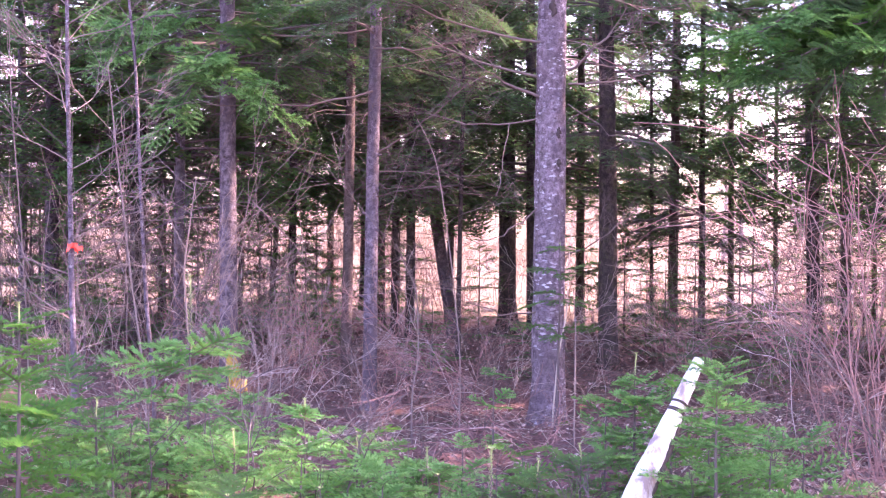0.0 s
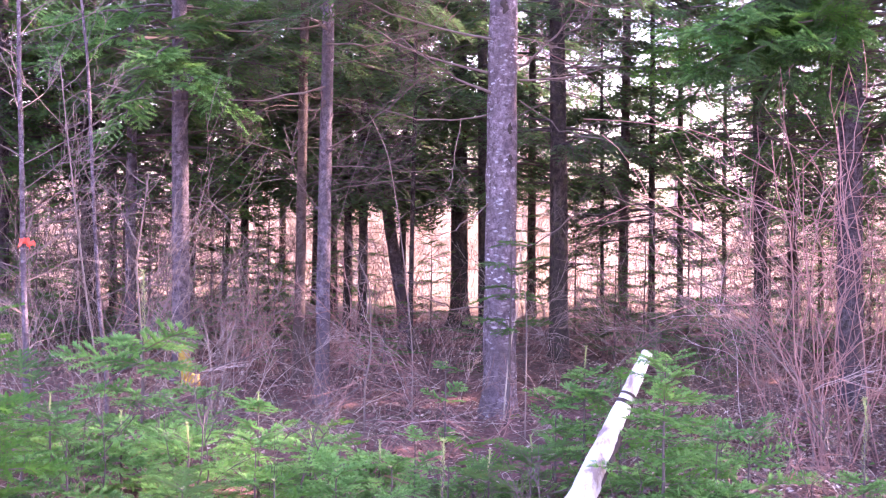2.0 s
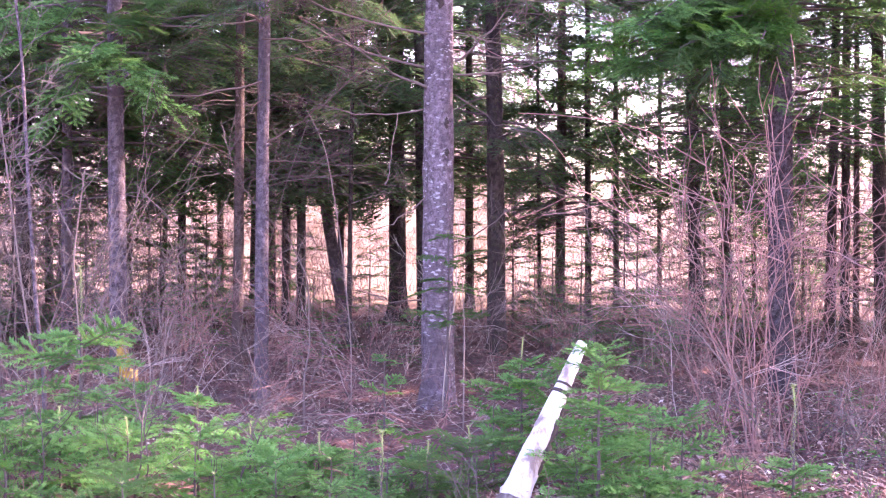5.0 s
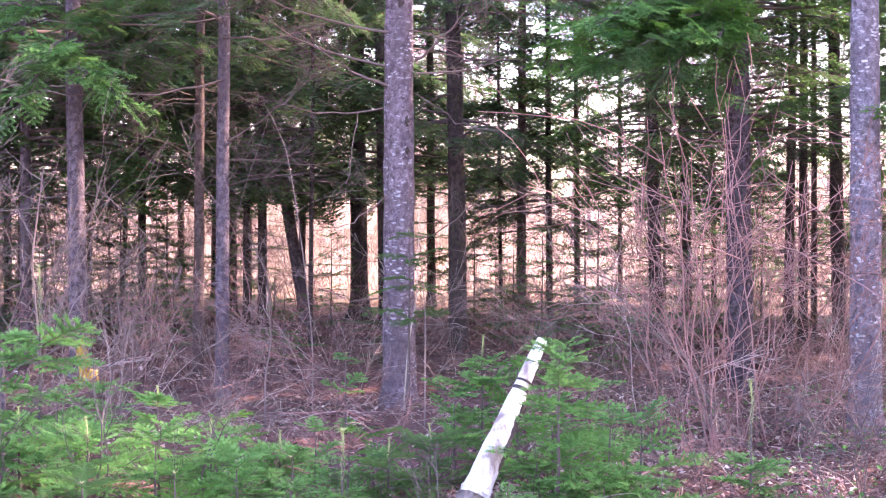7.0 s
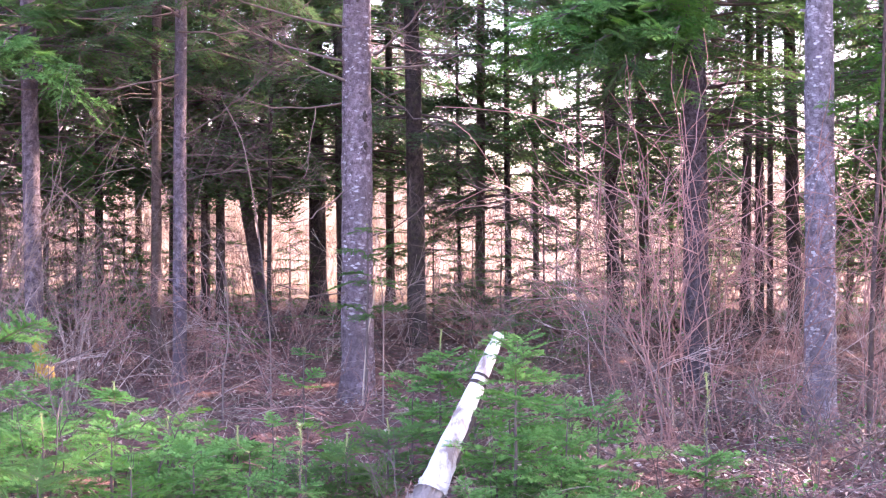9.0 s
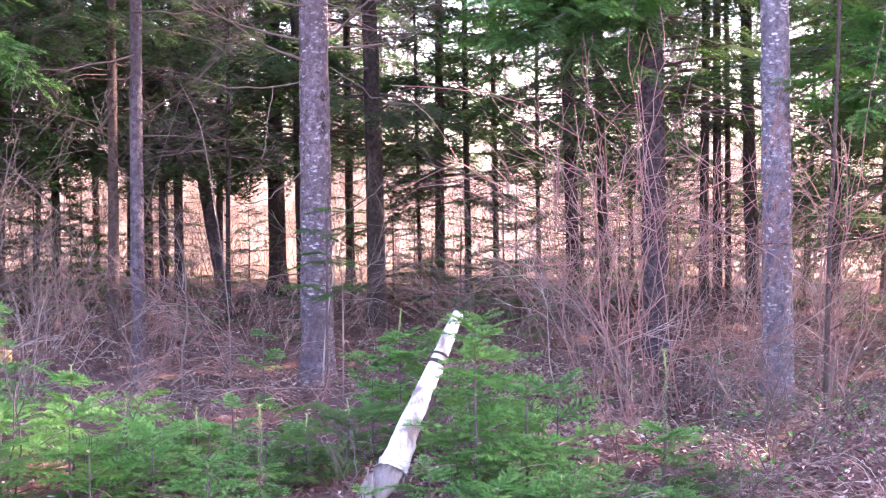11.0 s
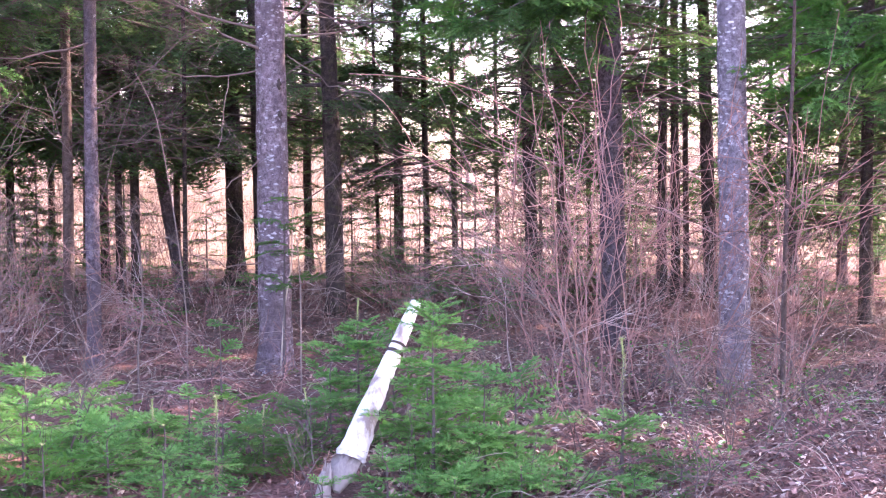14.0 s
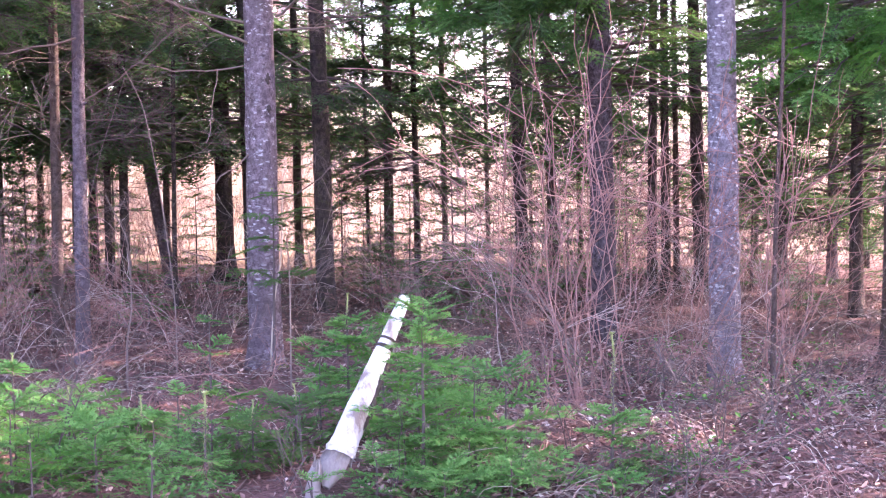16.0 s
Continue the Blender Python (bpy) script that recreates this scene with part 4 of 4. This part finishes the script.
THIN = "thin pale bare sapling stem"
whip("bare_sapling", [(-0.72, 9.77, 0.48), (-0.78, 9.77, 1.03), (-0.84, 9.76, 1.47), (-0.91, 9.76, 1.86), (-0.99, 9.75, 2.04), (-1.05, 9.74, 2.15)], 0.0055, TWIG_GREY, "thin pale bare sapling with a bent tip", 331, 2)
whip("bare_sapling", [(-1.0, 9.24, 0.3), (-0.96, 9.25, 0.53), (-0.98, 9.25, 0.98), (-1.12, 9.23, 1.28)], 0.009, TWIG_DEAD, THIN, 332, 5)
whip("bare_sapling", [(-1.88, 8.81, 0.3), (-1.86, 8.81, 0.47), (-1.83, 8.81, 0.66), (-1.78, 8.82, 0.78)], 0.007, TWIG_GREY, "short pale dead stem with a kinked tip", 333, 2)
whip("bare_sapling", [(-1.94, 8.79, 0.4), (-1.96, 8.79, 0.55), (-1.98, 8.78, 0.69), (-2.02, 8.77, 0.82)], 0.006, TWIG_GREY, "short pale dead stem with a kinked tip", 334, 2)
whip("bare_sapling", [(1.94, 8.67, 0.17), (1.78, 8.7, 0.46), (1.58, 8.74, 0.75), (1.33, 8.77, 0.98), (1.11, 8.8, 1.07)], 0.008, TWIG_GREY, "arching bare grey stem", 335, 8)
whip("bare_sapling", [(1.79, 8.29, 0.37), (1.62, 8.32, 0.58), (1.42, 8.36, 0.82), (1.24, 8.38, 0.93)], 0.007, TWIG_GREY, "arching bare grey stem", 336, 6)
whip("bare_sapling", [(-0.07, 10.1, 0.05), (-0.04, 10.1, 0.46), (0.02, 10.1, 0.79), (0.03, 10.1, 1.28), (0.06, 10.1, 1.52)], 0.008, TWIG_PALE, "thin pale stem against a thick trunk", 337, 1)
whip("bare_sapling", [(0.08, 9.0, 0.29), (0.08, 9.0, 0.73), (0.06, 9.0, 1.02)], 0.007, TWIG_GREY, THIN, 338, 3)
whip("bare_sapling", [(-2.75, 9.2, 0.33), (-2.8, 9.18, 0.78), (-2.85, 9.17, 1.66), (-2.88, 9.16, 2.41), (-2.93, 9.14, 2.9), (-2.97, 9.1, 3.4)], 0.017, BARK_GREY, "slender bare sapling with fine spreading twigs", 339, 14)
whip("bare_sapling", [(-2.74, 8.99, 0.31), (-2.84, 8.96, 1.02), (-2.94, 8.93, 1.91), (-2.99, 8.91, 2.42)], 0.009, TWIG_GREY, THIN, 340, 8)
whip("bare_sapling", [(-2.45, 9.0, 0.5), (-2.5, 9.0, 1.1), (-2.42, 9.0, 1.7)], 0.009, TWIG_GREY, "slender bare sapling with fine spreading twigs", 341, 10)
whip("bare_sapling", [(-3.55, 9.0, 0.5), (-3.6, 9.0, 1.3), (-3.68, 9.0, 2.2), (-3.7, 9.0, 2.8)], 0.007, TWIG_DEAD, "slender bare sapling with fine spreading twigs", 342, 12)


for k, (bx, by, bh) in enumerate([(-1.45, 6.2, 0.75), (-0.98, 6.25, 0.7), (-0.25, 6.5, 0.5), (0.55, 6.1, 0.5), (-2.1, 6.6, 0.7), (1.0, 6.0, 0.45), (-0.6, 6.9, 0.6), (0.15, 6.1, 0.55), (1.5, 6.7, 0.6), (2.3, 6.8, 0.6), (2.9, 7.2, 0.7), (-1.75, 7.1, 0.7)]):
    shrub(bx, by, bh, 3, "stout", "small bare dark stems among young firs", 600 + k, 0.3, 0.1)


whip("bare_sapling", [(3.05, 8.18, 0.5), (3.06, 8.18, 1.2), (3.09, 8.17, 2.1), (3.1, 8.17, 3.2)], 0.02, BARK_BROWN, "slim brown bare tree in red brush", 343, 8)


def far_brush(name, label, twig, count, x0, x1, y0, y1, low, high, seed, thick=0.0055):
    rng = np.random.default_rng(seed)
    templates = []
    for _ in range(5):
        g = Geo()
        for _ in range(7):
            a = rng.uniform(0, 6.28)
            s = rng.uniform(0.1, 0.6)
            branching(g, rng, [0.2 * math.cos(a), 0.2 * math.sin(a), -0.02], [s * math.cos(a), s * math.sin(a), 1], rng.uniform(0.6, 1.05), thick, 2, 3.4, 0.15, 0.03, 0, 0.9, 3, 6)
        templates.append(g.arrays())
    g = Geo()
    for t in templates:
        n = count // 5
        x, y = rng.uniform(x0, x1, n), rng.uniform(y0, y1, n)
        x = np.where((x / y > 0.085) & (x / y < 0.15), x + 0.16 * y, x)
        a = rng.uniform(0, 6.28, n)
        g.many(t, frames(np.stack([x, y, floor_z(x, y)], 1), np.stack([np.cos(a), np.sin(a), 0 * a], 1), np.tile([0, 0, 1.0], (n, 1)), rng.uniform(low, high, n)))
    tagged(part(name, g, twig), label, "brush", kind="stuff")


far_brush("meadow_brush", "sunlit bare tan brush filling the meadow", TWIG_TAN, 130, -14, 15, 21, 34, 1.2, 2.7, 51)
far_brush("edge_brush", "pinkish bare brush at the meadow edge", TWIG_RED, 40, -9, 10, 17, 21, 0.6, 1.4, 52)
far_brush("sunny_brush", "pinkish tan brush in full sun", TWIG_TAN, 90, -11, 6, 19.5, 26, 1.3, 2.5, 55)
far_brush("thicket", "dense bare grey thicket behind the young aspen", TWIG_DEAD, 30, -11, -3.6, 12.5, 20, 1.2, 2.4, 54, 0.004)


def far_wood():
    """Bare grey-pink broadleaf trees standing beyond the meadow."""
    rng = np.random.default_rng(57)
    g = Geo()
    for _ in range(5):
        s = Geo()
        line = crooked(rng, [0, 0, 0], [0, 0, 1], 1.0, 0.03, 9, 0.05)
        s.tube(line, np.linspace(0.013, 0.003, 9), 5, 0)
        for _ in range(22):
            i = rng.integers(2, 9)
            a = rng.uniform(0, 6.28)
            branching(s, rng, line[i], [math.cos(a), math.sin(a), 0.9], rng.uniform(0.15, 0.38), 0.0045, 2, 2.2, 0.1, 0.05, 0, 0.6, 3, 4)
        n = 14
        x, y, a = rng.uniform(-26, 28, n), rng.uniform(38, 58, n), rng.uniform(0, 6.28, n)
        g.many(s.arrays(), frames(np.stack([x, y, 0 * x - 0.1], 1), np.stack([np.cos(a), np.sin(a), 0 * a], 1), np.tile([0, 0, 1.0], (n, 1)), rng.uniform(5.5, 9.5, n)))
    tagged(part("far_wood", g, TWIG_PINK), "bare grey-pink trees beyond the sunny meadow", "far trees", kind="stuff")


far_wood()


def tangle():
    """Low criss-cross of dead bramble and fallen boughs between the trunks."""
    rng = np.random.default_rng(53)
    for name, label, mat, count in (("bramble", "tangled grey dead brambles between the trunks", TWIG_LIGHT, 120), ("red_bramble", "tangled red-brown brambles between the trunks", TWIG_RED, 170)):
        g = Geo()
        for t in range(6):
            s = Geo()
            branching(s, rng, [0, 0, 0], [1, 0, 0.35], 1.0, 0.0034, 2, 3.6, 0.17, -0.06, 0, 0.8, 3, 8)
            n = count // 6
            y = 8.4 + 8 * rng.random(n) ** 1.2
            x = rng.uniform(-0.4, 0.42, n) * y
            a = rng.uniform(0, 6.28, n)
            g.many(s.arrays(), frames(np.stack([x, y, floor_z(x, y) + rng.uniform(0, 0.25, n)], 1), np.stack([np.cos(a), np.sin(a), rng.uniform(-0.1, 0.9, n)], 1), np.stack([rng.normal(0, 0.5, n), rng.normal(0, 0.5, n), np.ones(n)], 1), rng.uniform(0.4, 1.1, n)))
        tagged(part(name, g, mat), label, "brush", kind="stuff")


tangle()


# ---- birch log ----
def leaning_log():
    """A snapped birch stem, propped up by its grey splintered stump end."""
    rng = np.random.default_rng(7)
    foot, tip = np.array([0.265, 6.2, 0.07]), np.array([0.645, 6.62, 0.835])
    log = thing("fallen_log", 0.265, 6.2, 0.05, "broken white birch log leaning up out of young firs", "log")
    d = unit(tip - foot)
    g = Geo()
    q = np.linspace(0.1, 1, 42)
    p = (tip - foot) * q[:, None] + [0, 0, 0.02]
    wave = 1 + 0.018 * np.sin(q * 23) + 0.015 * np.sin(q * 51 + 1)
    g.tube(p, (0.075 - 0.049 * q) * wave, 20, 0, rough=0.02, rng=rng)
    trunk = part("trunk", g, BIRCH, log)
    # dark bands painted in for needle shadows and boughs crossing the log
    for s, w in ((0.70, 0.02), (0.745, 0.014)):
        g = Geo()
        c = (tip - foot) * s + [0, 0, 0.02]
        g.tube([c - d * w / 2, c, c + d * w / 2], (0.075 - 0.049 * s) * 1.05, 18, 0, cap=False, rough=0.03, rng=rng)
        part("shadow_band", g, WOOD_DARK, trunk, "dark band painted for needle shadow and boughs across the log")
    o = unit([0.9, -0.46, -0.2])
    for s0, s1, r in ((0.26, 0.5, 0.021), (0.44, 0.66, 0.016)):
        g = Geo()
        k = np.linspace(0, 1, 12)
        s = s0 + (s1 - s0) * k
        p = (tip - foot) * s[:, None] + [0, 0, 0.02] + o * (0.074 - 0.049 * s)[:, None] + rng.normal(0, 0.003, (12, 3))
        g.tube(p, r * np.sqrt(np.maximum(0.03, np.sin(k * 3.14))) * rng.uniform(0.7, 1.1, 12), 7, 0, rough=0.2, rng=rng)
        part("peeling_bark", g, WOOD_DARK, trunk, "dark curled strip of peeled bark")
    g = Geo()
    u = unit(np.cross(d, [0, 1, 0]))
    w = np.cross(d, u)
    for _ in range(34):
        a, k = rng.uniform(0, 6.28), rng.uniform(0.35, 1.0)
        o = (u * math.cos(a) + w * math.sin(a)) * 0.058 * k + (tip - foot) * 0.1 + [0, 0, 0.02]
        n = o - d * rng.uniform(0.03, 0.1)
        g.tube([n, o, o + d * rng.uniform(0.03, 0.07)], [rng.uniform(0.003, 0.016), 0.017, 0.006], 5, 0, rough=0.25, rng=rng)
    g.tube([(tip - foot) * q + [0, 0, 0.02] for q in (-0.07, -0.03, 0.02, 0.08, 0.13)], [0.018, 0.04, 0.052, 0.056, 0.056], 11, 0, rough=0.2, rng=rng)
    part("splintered_end", g, WOOD_GREY, log, "grey splintered broken end")
    for k in range(9):
        g = Geo()
        a = 2 * np.pi * k / 9
        o = (u * math.cos(a) + w * math.sin(a)) * 0.066 + (tip - foot) * 0.11 + [0, 0, 0.02]
        flap = u * -math.sin(a) + w * math.cos(a)
        size, m = rng.uniform(0.012, 0.035), 5
        line = np.array([o - d * size * q + (o - (tip - foot) * 0.11) * 0.25 * q * q for q in np.linspace(-0.6, 1, m)])
        half = np.linspace(0.024, rng.uniform(0.004, 0.014), m)[:, None]
        thick = unit(o - (tip - foot) * 0.11) * 0.002
        v = np.concatenate([line - flap * half, line + flap * half, line - flap * half + thick, line + flap * half + thick])
        g.add(v, [f for i in range(m - 1) for f in ([i, i + 1, m + i + 1, m + i], [2 * m + i, 3 * m + i, 3 * m + i + 1, 2 * m + i + 1], [i, 2 * m + i, 2 * m + i + 1, i + 1], [m + i, m + i + 1, 3 * m + i + 1, 3 * m + i])])
        part("bark_flap", g, BIRCH, trunk, "torn white bark flap")
    g = Geo()
    k = np.linspace(0, 1, 9)
    g.tube(np.stack([-0.1 + 0.03 * k, -0.04 + 0.02 * k, -0.14 + 0.2 * k], 1), 0.036 * np.array([1.2, 1.1, 1, 1, 1, 0.95, 0.9, 0.8, 0.55]), 9, 0, rough=0.16, rng=rng)
    for _ in range(10):
        a = rng.uniform(0, 6.28)
        o = np.array([-0.075 + 0.024 * math.cos(a), -0.025 + 0.024 * math.sin(a), 0.01])
        g.tube([o, o + [0.004, 0.002, 0.03], o + [0.01, 0.004, rng.uniform(0.05, 0.11)]], [0.013, 0.009, 0.002], 5, 0, rough=0.2, rng=rng)
    part("stub", g, WOOD_GREY, log, "short grey splintered stub")


leaning_log()


# ---- young aspen with a ribbon ----
def young_aspen():
    rng = np.random.default_rng(61)
    tree = thing("young_aspen", -3.03, 8.47, float(floor_z(-3.03, 8.47)), "slender bare young aspen with ascending pale limbs", "tree", "trees of the wood")
    p = stem_line(0, 0, -0.027, 0, 4.6, rng, 12, 0.02)
    g = Geo()
    g.tube(p, np.linspace(0.024, 0.006, 12), 8, 0)
    part("trunk", g, BARK_GREY, tree)
    for k in range(26):
        g = Geo()
        z = 0.7 + 3.0 * k / 26 + rng.uniform(-0.08, 0.08)
        a = rng.uniform(0, 6.28)
        branching(g, rng, along_line(p, z), [math.cos(a), math.sin(a), 0.45], rng.uniform(0.5, 1.05), 0.004, 2, 4.0, 0.09, 0.04, 0, 0.6, 4, 8)
        part("limb", g, TWIG_GREY, tree)


young_aspen()


def ribbon():
    rng = np.random.default_rng(5)
    g = Geo()
    n = 24
    a = np.linspace(0, 2 * np.pi, n)
    c = np.stack([np.cos(a) * 0.032, np.sin(a) * 0.032, rng.normal(0, 0.004, n)], 1)
    v = np.concatenate([c - [0, 0, 0.014], c + [0, 0, 0.014]])
    g.add(v, [[k, k + 1, n + k + 1, n + k] for k in range(n - 1)])
    for s, drop in ((1, 0.03), (-1, 0.045), (0.4, 0.05)):
        k = np.linspace(0, 1, 7)
        l = np.stack([0.02 + s * 0.055 * k, -0.034 - 0.012 * np.sin(k * 5), -drop * k * k + 0.01 * np.sin(k * 9)], 1)
        v = np.concatenate([l - [0, 0, 0.013], l + [0, 0.006, 0.013]])
        g.add(v, [[i, i + 1, 7 + i + 1, 7 + i] for i in range(6)])
    ob = part("ribbon", g, RIBBON)
    ob.location = (-3.06, 8.47, 1.26)
    tagged(ob, "red flagging ribbon tied round a young aspen", "ribbon")


ribbon()


# ---- fallen leaves and sticks ----
def litter():
    rng = np.random.default_rng(71)
    n = 46000
    x, y = rng.uniform(-4.5, 6.5, n), 5.2 + 13 * rng.random(n) ** 1.3
    x[:16000], y[:16000] = rng.uniform(0.4, 4.6, 16000), rng.uniform(5.4, 10.0, 16000)
    s = rng.uniform(0.007, 0.028, n)
    a, tilt = rng.uniform(0, 6.28, n), rng.normal(0, 0.7, (n, 2))
    leaf = np.array([[-1, 0, 0.25], [-0.3, -0.5, 0.0], [1, 0, 0.45], [-0.1, 0.5, 0.3]])
    m = frames(np.stack([x, y, floor_z(x, y) + 0.01 + 0.035 * rng.random(n)], 1), np.stack([np.cos(a), np.sin(a), tilt[:, 0] * 0.6], 1), np.stack([tilt[:, 0], tilt[:, 1], np.ones(n)], 1), s)
    g = Geo()
    g.many((leaf, np.array([[0, 1, 2], [0, 2, 3]]), np.zeros(2, int)), m)
    tagged(part("fallen_leaves", g, LITTER, smooth=False), "brown and pale dead leaves, the palest painted for sun flecks", "leaf litter", kind="stuff")
    g = Geo()
    for _ in range(1500):
        px, py = rng.uniform(-4.5, 6.5), 5.4 + 10 * rng.random()
        a = rng.uniform(0, 6.28)
        branching(g, rng, [px, py, float(floor_z(px, py)) + rng.uniform(0.01, 0.07)], [math.cos(a), math.sin(a), rng.normal(0, 0.12)], rng.uniform(0.15, 0.7), rng.uniform(0.0015, 0.0045), 1, 2.4, 0.2, -0.01, 0, 0.8, 3, 6)
    tagged(part("fallen_sticks", g, TWIG_DEAD), "grey dead sticks lying over the forest floor", "sticks", kind="stuff")


def dry_stalks():
    """Pale arching dead grass and fern stalks over the leaves."""
    rng = np.random.default_rng(72)
    g = Geo()
    for _ in range(1500):
        x, y = (rng.uniform(0.6, 5.0), rng.uniform(5.4, 10.5)) if rng.random() < 0.6 else (rng.uniform(-3.6, 1.0), rng.uniform(6.8, 11))
        a = rng.uniform(0, 6.28)
        p = crooked(rng, [x, y, float(floor_z(x, y)) - 0.01], [math.cos(a) * 0.8, math.sin(a) * 0.8, 1], rng.uniform(0.12, 0.45), 0.12, 6, -0.28)
        g.tube(p, np.linspace(0.0026, 0.001, 6), 3, 0, cap=False)
    tagged(part("dry_stalks", g, TWIG_PALE), "pale dead stalks and grass among the leaves", "dead grass", kind="stuff")


def low_tangle():
    """Crooked dead twigs and fern ribs heaped low over the leaves of the clearing."""
    rng = np.random.default_rng(73)
    for name, label, mat, count in (("twig_heap", "dark crooked dead twigs heaped low over leaves", TWIG_DARK, 170), ("pale_twigs", "pale crooked dead twigs over leaves", TWIG_GREY, 72), ("brown_twigs", "red-brown fallen twigs over leaves", TWIG_RED, 150)):
        g = Geo()
        for t in range(6):
            s = Geo()
            branching(s, rng, [0, 0, 0], [1, 0, 0.25], 1.0, 0.0075, 2, 3.4, 0.26, -0.07, 0, 0.8, 3, 8)
            n = count // 6
            y = rng.uniform(5.6, 9.6, n)
            x = np.where(rng.random(n) < 0.68, rng.uniform(0.17, 0.5, n), rng.uniform(-0.4, 0.17, n)) * y
            a = rng.uniform(0, 6.28, n)
            g.many(s.arrays(), frames(np.stack([x, y, floor_z(x, y) + rng.uniform(0, 0.1, n)], 1), np.stack([np.cos(a), np.sin(a), rng.uniform(-0.05, 0.55, n)], 1), np.stack([rng.normal(0, 0.4, n), rng.normal(0, 0.4, n), np.ones(n)], 1), rng.uniform(0.2, 0.6, n)))
        tagged(part(name, g, mat), label, "sticks", kind="stuff")


def herbs():
    """Small green leaves and mossy sprigs coming up between the dead leaves."""
    rng = np.random.default_rng(74)
    g = Geo()
    cx, cy = rng.uniform(1.0, 5.2, 70), rng.uniform(5.8, 10.5, 70)
    n = 2600
    k = rng.integers(0, 70, n)
    x, y = cx[k] + rng.normal(0, 0.12, n), cy[k] + rng.normal(0, 0.12, n)
    a = rng.uniform(0, 6.28, n)
    leaf = np.array([[0, 0, 0], [0.5, -0.3, 0.1], [1, 0, 0.0], [0.5, 0.3, 0.1]])
    g.many((leaf, np.array([[0, 1, 2], [0, 2, 3]]), np.zeros(2, int)), frames(np.stack([x, y, floor_z(x, y) + rng.uniform(0.02, 0.14, n)], 1), np.stack([np.cos(a), np.sin(a), rng.uniform(-0.2, 0.9, n)], 1), np.stack([rng.normal(0, 0.4, n), rng.normal(0, 0.4, n), np.ones(n)], 1), rng.uniform(0.016, 0.05, n)))
    tagged(part("ground_herbs", g, NEEDLE_YOUNG, smooth=False), "small green herb leaves among dead leaves", "herbs", kind="stuff")


litter()
dry_stalks()
low_tangle()
herbs()
